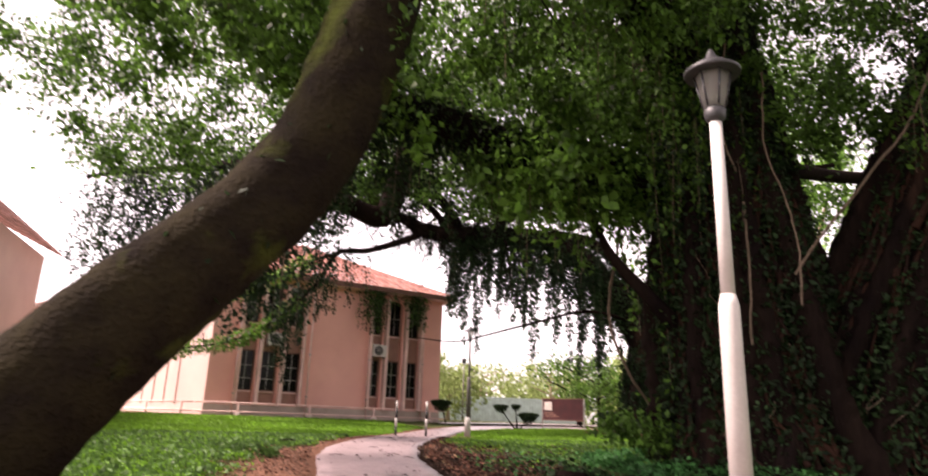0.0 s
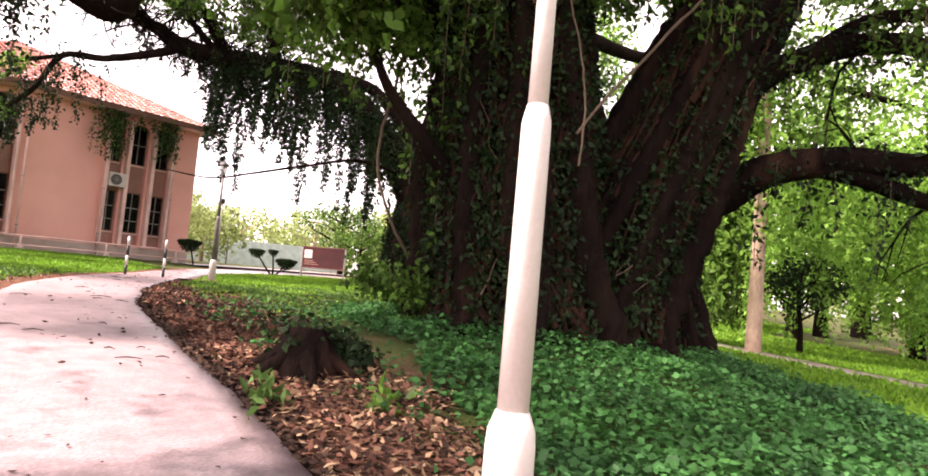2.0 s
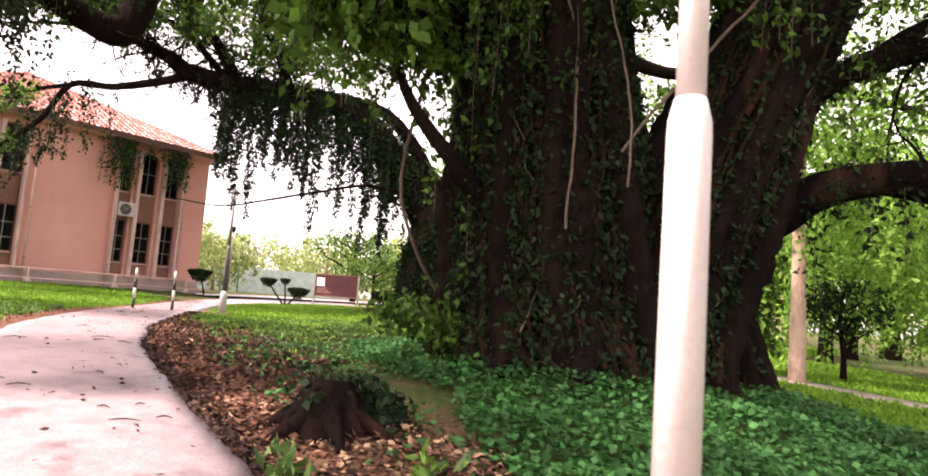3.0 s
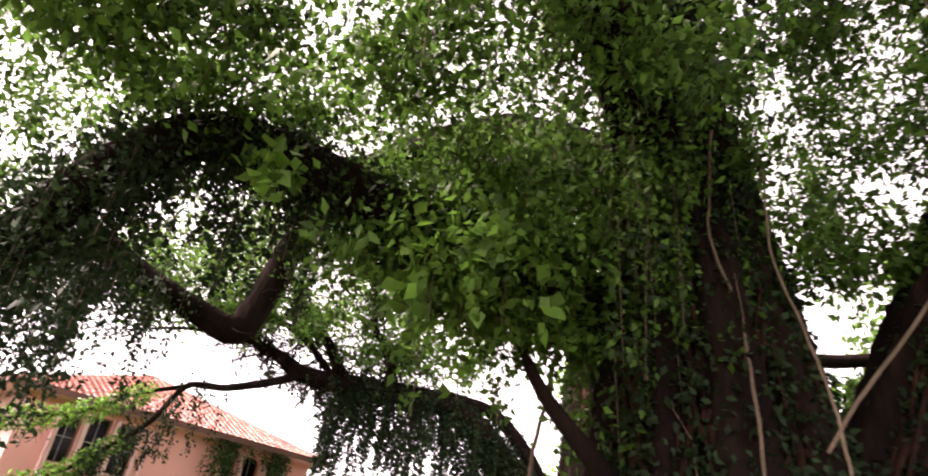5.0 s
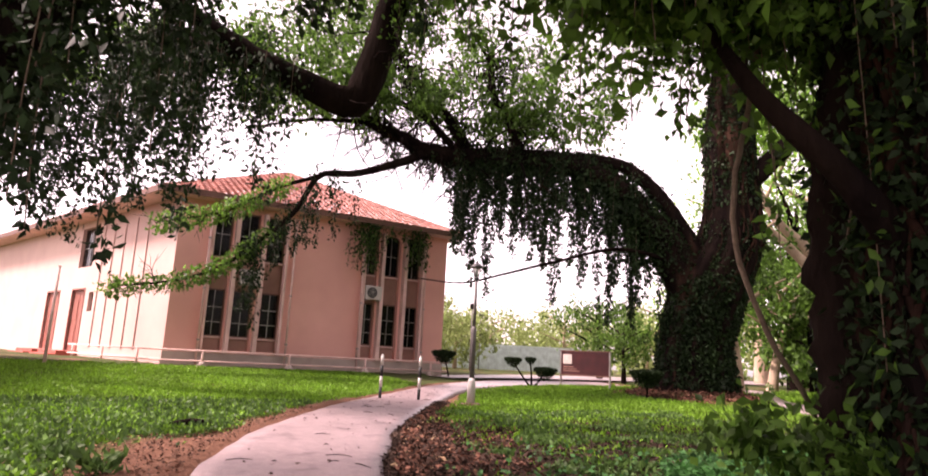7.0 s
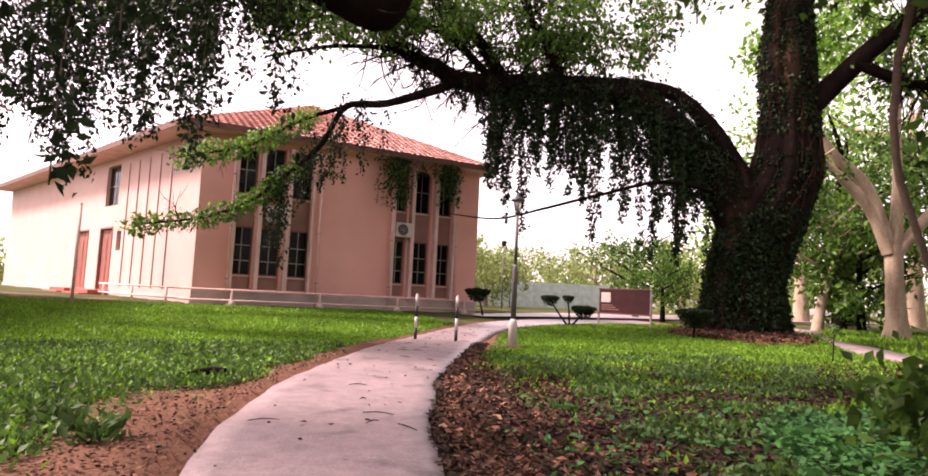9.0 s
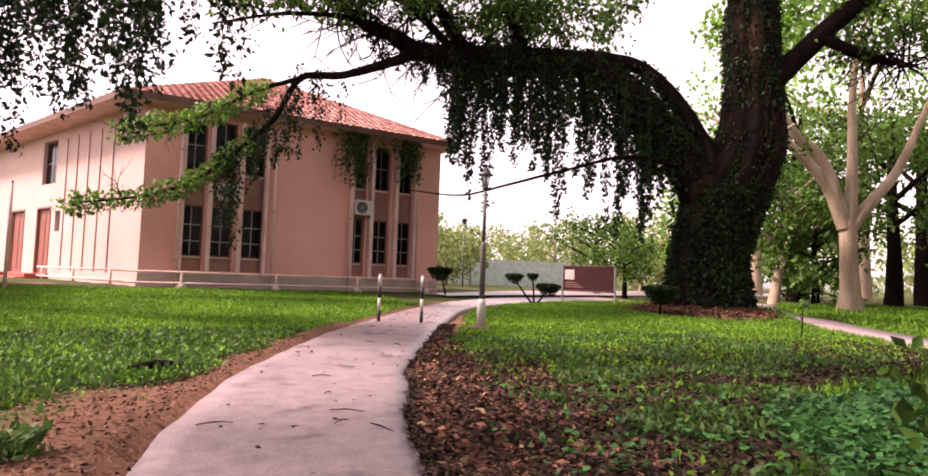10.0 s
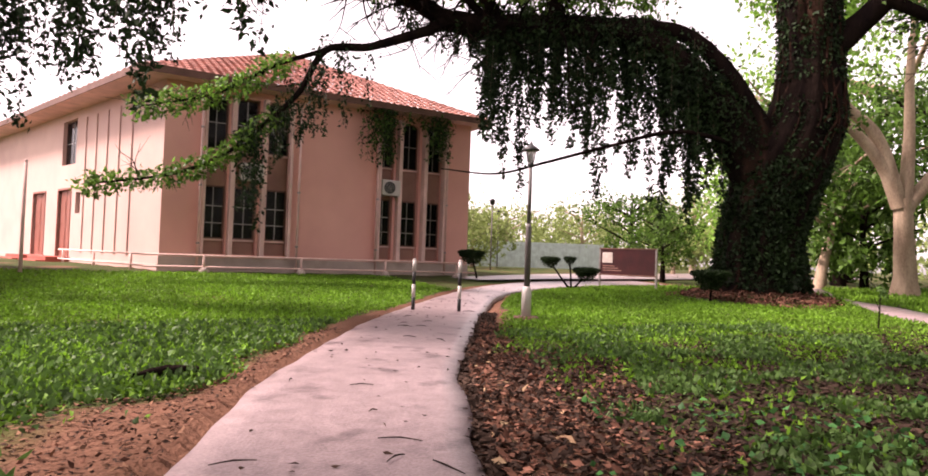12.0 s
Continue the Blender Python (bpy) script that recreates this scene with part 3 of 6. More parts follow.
# plain walls that close the block
bm = bmesh.new()
box(bm, FX1 - 0.3, FY + 0.302, ZB - 0.5, FX1, FY + 28.7, ZE)
part("wall", bm, M_PINK, house)
bm = bmesh.new()
box(bm, -17.6, FY + 28.8, ZB - 0.5, FX1, FY + 29.1, ZE)
part("wall", bm, M_PINK, house)
bm = bmesh.new()
box(bm, FX0 + 0.35, FY + 0.9, 3.9, FX1 - 0.35, FY + 12, 4.1)
part("floor_slab", bm, M_PLINTH, house)
# dark wall added behind the glass; its colour stands for the rooms' dimness
bm = bmesh.new()
box(bm, FX0 + 0.35, FY + 2.2, 0.7, FX1 - 0.35, FY + 2.3, ZE - 0.1)
part("dim_room_backing", bm, M_FASCIA, house)
bm = bmesh.new()
box(bm, FX0 - 0.03, FY - 0.06, ZB - 0.6, FX1 + 0.03, FY - 0.003, 1.0, 0.01)
part("plinth", bm, M_PLINTH, house, "grey cement plinth band")
bm = bmesh.new()
box(bm, 0.0, -0.06, ZB - 0.6, LEN, -0.003, 0.72, 0.01)
part("plinth", bm, M_CREAM, house).matrix_basis = side_m

# roof: hip over the block, with overhanging eaves, tiles as courses
OV = 0.75
A = Vector((FX0 - 0.85, FY - OV, ZE))
B = Vector((FX1 + 0.55, FY - OV, ZE))
Cc = Vector((FX1 + 0.55, FY + 30, ZE))
D = A + LW * 31.0
R0 = Vector((-3.9, FY + 6.2, ZE + 3.3))
R1 = Vector((-7.6, FY + 24.0, ZE + 3.3))


def roof_slope(a, b, top_a, top_b, courses, cols):
    """Overlapping tile courses, each row its own lifted strip, stepped like real tiles."""
    bm = bmesh.new()
    n = (b - a).cross(top_a - a).normalized()
    for r in range(courses):
        t0, t1 = r / courses, (r + 1) / courses
        p, q_ = a.lerp(top_a, t0), b.lerp(top_b, t0)
        s, u = a.lerp(top_a, t1), b.lerp(top_b, t1)
        count = max(2, int(cols * (q_ - p).length / (b - a).length))
        for c in range(count):
            f0, f1 = c / count, (c + 1) / count - 0.006
            lift = n * (0.055 + 0.012 * random.random())
            vs = [p.lerp(q_, f0) + lift, p.lerp(q_, f1) + lift, s.lerp(u, f1) + n * 0.015, s.lerp(u, f0) + n * 0.015]
            lo = [p.lerp(q_, f0), p.lerp(q_, f1)]
            mid0, mid1 = p.lerp(q_, (f0 + f1) / 2) + lift + n * 0.03, s.lerp(u, (f0 + f1) / 2) + n * 0.045
            v = [bm.verts.new(x) for x in (*vs, *lo, mid0, mid1)]
            bm.faces.new((v[0], v[6], v[7], v[3]))
            bm.faces.new((v[6], v[1], v[2], v[7]))
            bm.faces.new((v[4], v[5], v[1], v[6], v[0]))
    return bm


roof = part("roof", roof_slope(A, B, R0, R0 + Vector((0.02, 0, 0)), 24, 46), M_TILE, house, "faded red clay tile roof")
for n, (p, q_, s, u) in enumerate(((B, Cc, R0, R1), (D, A, R1, R0), (Cc, D, R1, R1))):
    part("slope", roof_slope(p, q_, s, u, 24, 56), M_TILE, roof)
bm = bmesh.new()
for p, q_ in ((A, B), (B, Cc), (D, A)):
    d = (q_ - p).normalized()
    nrm = Vector((d.y, -d.x, 0))
    vs = []
    for o, z in ((0, -0.2), (0.03, -0.2), (0.03, 0.04), (0, 0.04)):
        vs.append([bm.verts.new(e + nrm * o + Vector((0, 0, z))) for e in (p, q_)])
    for k in range(4):
        a, b = vs[k], vs[(k + 1) % 4]
        bm.faces.new((a[0], a[1], b[1], b[0]))
part("fascia", bm, M_FASCIA, house, "dark timber fascia")
bm = bmesh.new()
vs = [bm.verts.new(p + Vector((0, 0, -0.19))) for p in (A, B, Cc, D)]
bm.faces.new(vs[::-1])
vs2 = [bm.verts.new(p + Vector((0, 0, -0.14))) for p in (A, B, Cc, D)]
bm.faces.new(vs2)
for i in range(4):
    bm.faces.new((vs[i], vs[(i + 1) % 4], vs2[(i + 1) % 4], vs2[i]))
part("soffit", bm, M_FIN, house)
# wing roof
wa, wb = wing_m @ Vector((0, -0.8, ZE)), wing_m @ Vector((WLEN, -0.8, ZE))
wt0, wt1 = wing_m @ Vector((1, 4, ZE + 2.2)), wing_m @ Vector((WLEN - 1, 4, ZE + 2.2))
part("slope", roof_slope(wa, wb, wt0, wt1, 14, 70), M_TILE, roof)

# air conditioners on the spandrels
def air_conditioner(x, z, label):
    ac = thing("air_conditioner", label, "air conditioner", (x, FY - 0.34, z), group="air conditioners on the facade")
    bm = bmesh.new()
    box(bm, -0.40, 0.0, 0, 0.40, 0.34, 0.62, 0.025)
    part("casing", bm, M_WHITE, ac)
    bm = bmesh.new()
    cyl(bm, (-0.08, -0.012, 0.31), (-0.08, 0.002, 0.31), 0.25, segs=24)
    part("fan_opening", bm, M_DARK, ac)
    bm = bmesh.new()
    for r in (0.08, 0.16, 0.24):
        for s in range(24):
            a0, a1 = 2 * math.pi * s / 24, 2 * math.pi * (s + 1) / 24
            cyl(bm, (-0.08 + r * math.cos(a0), -0.02, 0.31 + r * math.sin(a0)), (-0.08 + r * math.cos(a1), -0.02, 0.31 + r * math.sin(a1)), 0.006, segs=5)
    for s in range(6):
        a0 = math.pi * s / 6
        cyl(bm, (-0.08 - 0.25 * math.cos(a0), -0.022, 0.31 - 0.25 * math.sin(a0)), (-0.08 + 0.25 * math.cos(a0), -0.022, 0.31 + 0.25 * math.sin(a0)), 0.005, segs=5)
    part("fan_guard", bm, M_WIRE, ac)
    for x_ in (-0.3, 0.3):
        bm = bmesh.new()
        box(bm, x_ - 0.02, 0.0, -0.05, x_ + 0.02, 0.53, -0.002)
        part("bracket", bm, M_WIRE, ac)
    return ac


air_conditioner(-6.85, 3.78, "weathered white air conditioner unit with round fan guard")
air_conditioner(-1.38, 3.68, "weathered white air conditioner unit hung with creeper")

# down pipes and the pipe rail that runs along the wall's foot
for x in (-8.59, -5.15, -1.98, 1.32):
    p = thing("drain_pipe", "thin pale drain pipe fixed to the pink wall", "pipe", (x, FY - 0.36 if x < 1 else FY - 0.08, ZB), group="drain pipes")
    bm = bmesh.new()
    cyl(bm, (0, 0, 0), (0, 0, 6.1), 0.045, segs=10)
    part("pipe", bm, M_FIN, p)
    for z in (0.9, 2.9, 4.9):
        bm = bmesh.new()
        cyl(bm, (0, 0, z), (0, 0, z + 0.06), 0.06, segs=10)
        part("clamp", bm, M_WIRE, p)
rail = thing("pipe_rail", "pale two-bar pipe rail along the foot of the building", "railing", (0, FY - 1.15, 0))
for z in (1.06, 0.68):
    bm = bmesh.new()
    cyl(bm, (FX0 - 0.6, 0, z), (2.2, 0, z), 0.035, segs=10)
    part("bar", bm, M_FIN, rail)
for x in (-8.5, -5.2, -1.9, 1.3):
    bm = bmesh.new()
    cyl(bm, (x, 0, float(ground_z(x, FY - 1.15)) - 0.05), (x, 0, 1.09), 0.045, segs=10)
    part("post", bm, M_FIN, rail)
    bm = bmesh.new()
    turned(bm, [(0.2, float(ground_z(x, FY - 1.15)) - 0.05), (0.16, float(ground_z(x, FY - 1.15)) + 0.12), (0.07, float(ground_z(x, FY - 1.15)) + 0.2)], x, 0, 10)
    part("footing", bm, M_PLINTH, rail)
rail2 = thing("pipe_rail", "pale pipe rail along the foot of the cream side wall", "railing")
rail2.matrix_world = side_m
for z in (1.06, 0.68):
    bm = bmesh.new()
    cyl(bm, (21.4, -0.5, z), (LEN, -0.5, z), 0.035, segs=10)
    part("bar", bm, M_FIN, rail2)
for x in (22.0, 25.5, 29.0):
    bm = bmesh.new()
    cyl(bm, (x, -0.5, 0.4), (x, -0.5, 1.09), 0.045, segs=10)
    part("post", bm, M_FIN, rail2)

# ---------- bollards ----------
def bollard(x, y):
    b = thing("bollard", "slim black and white striped steel bollard on the footpath", "bollard", (x, y, float(ground_z(x, y)) + 0.01), group="bollards across the footpath")
    zs = [0, 0.28, 0.56, 0.84, 1.09]
    for k, (a, c) in enumerate(zip(zs, zs[1:])):
        bm = bmesh.new()
        cyl(bm, (0, 0, a), (0, 0, c), 0.04, segs=14)
        part("band", bm, M_BLACK if k % 2 == 0 else M_WHITE, b, "black painted band" if k % 2 == 0 else "white painted band")
    bm = bmesh.new()
    turned(bm, [(0.041, 1.09), (0.036, 1.11), (0.018, 1.125)], segs=14)
    part("cap", bm, M_WHITE, b)


bollard(-6.0, 16.0)
bollard(-5.14, 15.48)


# ---------- lamp posts ----------
def lamp_post(x, y, label, mat, height, raised=0.0, upper=None, foot=None):
    z0 = float(ground_z(x, y)) + raised
    lp = thing("street_lamp", label, "lamp post", (x, y, z0), group="lantern lamp posts")
    bm = bmesh.new()
    turned(bm, [(0.26, -0.2), (0.26, 0.05), (0.23, 0.08)], segs=20)
    part("footing", bm, foot or M_PLINTH, lp)
    s = height / 3.5
    bm = bmesh.new()
    turned(bm, [(0.098, 0.05), (0.095, 0.50 * s), (0.09, 0.56 * s), (0.064, 0.63 * s)], segs=24)
    part("base_tube", bm, mat, lp)
    bm = bmesh.new()
    turned(bm, [(0.061, 0.60 * s), (0.058, 1.70 * s), (0.056, 1.74 * s), (0.042, 1.80 * s)], segs=24)
    part("middle_tube", bm, upper or mat, lp)
    bm = bmesh.new()
    turned(bm, [(0.040, 1.76 * s), (0.036, 2.88 * s)], segs=20)
    part("upper_tube", bm, upper or mat, lp)
    bm = bmesh.new()
    turned(bm, [(0.036, 2.86 * s), (0.06, 2.89 * s), (0.066, 2.94 * s), (0.045, 2.96 * s)], segs=20)
    part("collar", bm, M_DARK, lp)
    bm = bmesh.new()
    turned(bm, [(0.062, 2.96 * s), (0.10, 3.16 * s), (0.104, 3.18 * s)], segs=6)
    part("lantern_glass", bm, M_LAMPGLASS, lp)
    for i in range(6):
        a = 2 * math.pi * i / 6
        bm = bmesh.new()
        cyl(bm, (0.064 * math.cos(a), 0.064 * math.sin(a), 2.96 * s), (0.107 * math.cos(a), 0.107 * math.sin(a), 3.18 * s), 0.007, segs=6)
        part("rib", bm, M_DARK, lp)
    bm = bmesh.new()
    turned(bm, [(0.165, 3.18 * s), (0.17, 3.20 * s), (0.09, 3.26 * s), (0.04, 3.29 * s), (0.022, 3.34 * s), (0.01, 3.36 * s)], segs=24)
    part("hood", bm, M_DARK, lp)
    return lp


lamp_post(-13.315, -2.085, "white stepped steel lamp post with dark lantern, amid ivy", M_WHITE, 3.5, 0.08)
lamp_post(-4.73, 13.6, "weathered grey stepped lamp post with lantern, in the lawn", M_WHITE, 3.7, 0.0, M_GREYPOST, M_FASCIA)

# ---------- notice board ----------
sa, sb = Vector((6.395, 23.35, 0)), Vector((7.12, 21.07, 0))
sd = (sb - sa)
sl = sd.length
sign = thing("notice_board", "maroon notice board on two posts with a pale faded notice", "notice board", tuple(sa), math.degrees(math.atan2(sd.y, sd.x)))
bm = bmesh.new()
box(bm, 0, -0.03, 0.83, sl, 0.03, 1.85, 0.01)
part("board", bm, M_SIGN, sign)
for z in (0.79, 1.85):
    bm = bmesh.new()
    box(bm, -0.05, -0.05, z, sl + 0.05, 0.05, z + 0.05, 0.008)
    part("frame_rail", bm, M_FASCIA, sign)
for x in (-0.03, sl + 0.03):
    bm = bmesh.new()
    box(bm, x - 0.035, -0.04, float(ground_z(7, 22)) - 0.1, x + 0.035, 0.04, 1.9, 0.008)
    part("post", bm, M_WIRE, sign)
bm = bmesh.new()
box(bm, 0.1, -0.042, 1.3, 0.55, -0.031, 1.72)
part("notice", bm, M_PAPER, sign, "pale faded paper notice")
for k in range(3):
    bm = bmesh.new()
    box(bm, 0.12, -0.040, 0.98 + k * 0.09, 0.95 - 0.15 * k, -0.031, 1.01 + k * 0.09)
    part("line_of_writing", bm, M_PANEL, sign)

# creeper that hangs from the eaves over the second bay
eave_creeper = thing("eave_creeper", "yellow-green creeper hanging from the eaves over the windows", "creeper", (0, 0, 0))
tops = np.array([(x, FY - 0.62 + RNG.normal(0, 0.06), 7.05) for x in np.r_[RNG.normal(-1.75, 0.42, 30), RNG.normal(0.62, 0.30, 24), RNG.normal(-0.6, 0.6, 8)]])
P, lines = strands(tops, np.r_[RNG.uniform(0.7, 2.3, 30), RNG.uniform(0.6, 2.0, 24), RNG.uniform(0.3, 0.7, 8)], 26, 0.07, 0.1)
raw_part("leaves", leaf_mesh("leaves", P[::2], 0.14, M_GRASSD), eave_creeper, kind="stuff")
# every other leaf drawn darker, shade within the creeper put into its colour
raw_part("leaves", leaf_mesh("leaves", P[1::2], 0.14, M_LEAFD), eave_creeper, "dark creeper leaves, shade put into their colour", "stuff")
raw_part("stem", line_mesh("stem", lines, 0.006, M_VINE), eave_creeper, kind="stuff")

# ---------- first giant tree ----------
def tz(x, y, dz=0.0):
    return float(ground_z(x, y)) + dz


big = thing("fig_tree", "giant old fig with fluted trunk wrapped in ivy and aerial roots", "tree", (0, 0, 0))
x1, y1 = T1
STEM_L = ([(x1 - 0.1, y1 + 0.15, tz(x1, y1, -0.35)), (x1 - 0.35, y1 + 0.2, 0.9), (x1 - 0.5, y1 + 0.3, 2.4), (x1 - 0.68, y1 + 0.35, 4.5), (x1 - 0.7, y1 + 0.6, 8.0), (x1 - 0.5, y1 + 0.9, 11.5)],
          [1.50, 1.20, 1.10, 0.84, 0.6, 0.4])
STEM_R = ([(x1 + 0.3, y1 - 0.5, tz(x1, y1, -0.35)), (x1 + 0.5, y1 - 0.8, 0.9), (x1 + 0.8, y1 - 1.25, 2.3), (x1 + 1.25, y1 - 2.0, 4.6), (x1 + 2.0, y1 - 3.2, 8.0), (x1 + 2.6, y1 - 4.0, 11.5)],
          [1.15, 0.92, 0.86, 0.68, 0.5, 0.35])
LEG = ([(x1 + 1.45, y1 - 1.55, tz(x1 + 1.4, y1 - 1.5, -0.3)), (x1 + 1.32, y1 - 1.42, 0.9), (x1 + 1.2, y1 - 1.4, 2.0), (x1 + 1.05, y1 - 1.5, 3.2)], [0.62, 0.42, 0.50, 0.55])
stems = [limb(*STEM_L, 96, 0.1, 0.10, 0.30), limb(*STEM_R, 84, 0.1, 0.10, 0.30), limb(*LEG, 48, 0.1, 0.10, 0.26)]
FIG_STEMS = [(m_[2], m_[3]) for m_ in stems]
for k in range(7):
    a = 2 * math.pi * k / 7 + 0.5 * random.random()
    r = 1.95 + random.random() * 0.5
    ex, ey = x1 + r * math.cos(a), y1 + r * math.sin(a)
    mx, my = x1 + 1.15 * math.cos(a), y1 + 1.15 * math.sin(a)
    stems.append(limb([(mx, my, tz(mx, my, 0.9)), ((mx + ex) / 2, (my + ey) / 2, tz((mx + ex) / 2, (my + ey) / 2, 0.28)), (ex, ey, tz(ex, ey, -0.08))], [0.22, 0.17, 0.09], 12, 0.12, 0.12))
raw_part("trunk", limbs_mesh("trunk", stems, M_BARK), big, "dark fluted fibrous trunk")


def tree_limb(parent, points, radii, mat, segs=14, label=""):
    made = limb(points, radii, segs, 0.2, 0.14, 0.05)
    raw_part("limb", limbs_mesh("limb", [made], mat), parent, label)
    return made[2]


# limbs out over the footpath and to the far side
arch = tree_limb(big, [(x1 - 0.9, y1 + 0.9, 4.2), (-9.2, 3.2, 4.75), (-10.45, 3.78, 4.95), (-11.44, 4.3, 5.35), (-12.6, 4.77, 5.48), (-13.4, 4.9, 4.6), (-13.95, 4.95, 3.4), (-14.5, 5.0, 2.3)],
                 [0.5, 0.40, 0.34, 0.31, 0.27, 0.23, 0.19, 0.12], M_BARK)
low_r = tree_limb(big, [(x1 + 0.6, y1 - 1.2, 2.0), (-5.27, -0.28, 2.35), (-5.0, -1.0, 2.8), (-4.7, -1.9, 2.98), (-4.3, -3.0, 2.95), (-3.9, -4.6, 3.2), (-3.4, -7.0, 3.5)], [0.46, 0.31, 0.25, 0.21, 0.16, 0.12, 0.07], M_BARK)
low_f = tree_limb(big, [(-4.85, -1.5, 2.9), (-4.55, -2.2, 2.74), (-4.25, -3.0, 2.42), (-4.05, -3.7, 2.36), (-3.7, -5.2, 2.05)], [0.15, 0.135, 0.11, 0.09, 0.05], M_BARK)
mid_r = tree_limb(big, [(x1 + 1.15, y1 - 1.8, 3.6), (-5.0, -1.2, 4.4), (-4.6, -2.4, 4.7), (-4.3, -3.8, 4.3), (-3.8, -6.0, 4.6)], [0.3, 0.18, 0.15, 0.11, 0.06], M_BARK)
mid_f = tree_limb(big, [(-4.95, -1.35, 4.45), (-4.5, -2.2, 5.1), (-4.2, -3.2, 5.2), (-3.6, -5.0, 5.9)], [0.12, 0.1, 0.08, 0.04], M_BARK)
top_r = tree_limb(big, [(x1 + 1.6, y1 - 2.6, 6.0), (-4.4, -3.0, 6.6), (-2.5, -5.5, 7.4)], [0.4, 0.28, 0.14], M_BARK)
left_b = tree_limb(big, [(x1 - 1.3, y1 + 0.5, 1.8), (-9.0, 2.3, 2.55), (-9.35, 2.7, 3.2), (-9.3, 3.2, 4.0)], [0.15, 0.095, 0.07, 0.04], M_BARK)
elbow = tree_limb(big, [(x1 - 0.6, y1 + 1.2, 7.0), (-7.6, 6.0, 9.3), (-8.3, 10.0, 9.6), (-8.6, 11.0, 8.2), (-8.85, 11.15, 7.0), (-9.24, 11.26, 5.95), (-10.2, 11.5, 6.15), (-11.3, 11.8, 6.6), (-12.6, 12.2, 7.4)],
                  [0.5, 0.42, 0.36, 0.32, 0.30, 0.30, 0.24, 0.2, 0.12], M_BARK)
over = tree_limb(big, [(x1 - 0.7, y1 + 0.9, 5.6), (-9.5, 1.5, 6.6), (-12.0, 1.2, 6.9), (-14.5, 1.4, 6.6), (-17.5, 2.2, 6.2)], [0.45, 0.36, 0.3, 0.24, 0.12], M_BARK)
def twigs_on(lines, n, length, r, lo=0.35):
    """Crooked twigs with side shoots along the given limbs."""
    made = []
    for C in lines:
        for p in along(C, n, 0.0, lo, 1.0):
            d = RNG.normal(0, 1, 3) * np.array([1, 1, 0.6])
            d = d / np.linalg.norm(d)
            ln = RNG.uniform(*length)
            pts = [p]
            for k in range(4):
                d = d + RNG.normal(0, 0.35, 3)
                d = d / np.linalg.norm(d)
                pts.append(pts[-1] + d * ln / 4)
            made.append(limb(pts, [r, r * 0.75, r * 0.55, r * 0.35, r * 0.15], 5, 0.2, 0.1))
            for k in (1, 2, 3):
                e = d + RNG.normal(0, 0.7, 3)
                e = e / np.linalg.norm(e)
                made.append(limb([pts[k], pts[k] + e * ln * 0.22, pts[k] + e * ln * 0.4 + RNG.normal(0, 0.06, 3)], [r * 0.45, r * 0.3, r * 0.1], 4, 0.2, 0.1))
    return made


twigs = twigs_on((low_r, low_f, mid_r, mid_f, top_r, elbow, over), 12, (0.8, 2.2), 0.032) + twigs_on((arch,), 8, (0.4, 0.9), 0.02)
raw_part("twig", limbs_mesh("twig", twigs, M_BARK), big, kind="stuff")

# the near leaning trunk on the far side of the footpath
lean = thing("leaning_tree", "thick mossy leaning trunk reaching over the footpath", "tree", (0, 0, 0))
lt = limb([(-17.05, 0.82, tz(-17.0, 0.8, -0.25)), (-16.86, 0.76, 0.2), (-16.5, 0.68, 0.75), (-15.91, 0.59, 1.47), (-15.57, 0.56, 1.85), (-15.21, 0.51, 2.28), (-14.89, 0.43, 2.84), (-14.72, 0.38, 3.4), (-14.54, 0.36, 4.13), (-14.35, 0.36, 5.0), (-13.9, 0.5, 6.8), (-13.0, 1.0, 8.8)],
          [0.62, 0.49, 0.42, 0.39, 0.365, 0.36, 0.355, 0.37, 0.37, 0.36, 0.32, 0.22], 32, 0.08, 0.07)
raw_part("trunk", limbs_mesh("trunk", [lt], M_MOSS), lean)
P = along(lt[2], 420, 0.0, 0.1, 0.9)
d = RNG.normal(0, 1, P.shape)
P = P + d / np.linalg.norm(d, axis=1)[:, None] * 0.40
raw_part("epiphyte", leaf_mesh("epiphyte", P, 0.07, M_LEAFD), lean, "small ferns and leaves on the bark", "stuff")
P, _ = strands(along(lt[2], 26, 0.2, 0.45, 1.0), RNG.uniform(0.3, 1.0, 26), 70, 0.1)
raw_part("hanging_creeper", leaf_mesh("hanging_creeper", P, 0.085, M_LEAF), lean, "hanging creeper", "stuff")

# ---------- second giant tree ----------
x2, y2 = T2
tree2 = thing("rain_tree", "great spreading tree hung with creepers on a leafy mound", "tree", (0, 0, 0))
TRUNK2 = ([(x2, y2 + 0.05, tz(x2, y2, -0.4)), (x2 + 0.05, y2 - 0.05, 1.2), (x2 + 0.1, y2 - 0.1, 2.4), (x2 + 0.5, y2 - 0.42, 4.3), (x2 + 1.15, y2 - 0.9, 6.2), (x2 + 1.25, y2 - 1.02, 8.3), (x2 + 1.1, y2 - 1.02, 10.4), (x2 + 1.3, y2 - 1.1, 15)],
          [1.62, 1.26, 1.14, 1.24, 1.10, 0.86, 0.84, 0.5])
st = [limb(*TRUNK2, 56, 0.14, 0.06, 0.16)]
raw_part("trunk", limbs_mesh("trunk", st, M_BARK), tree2)
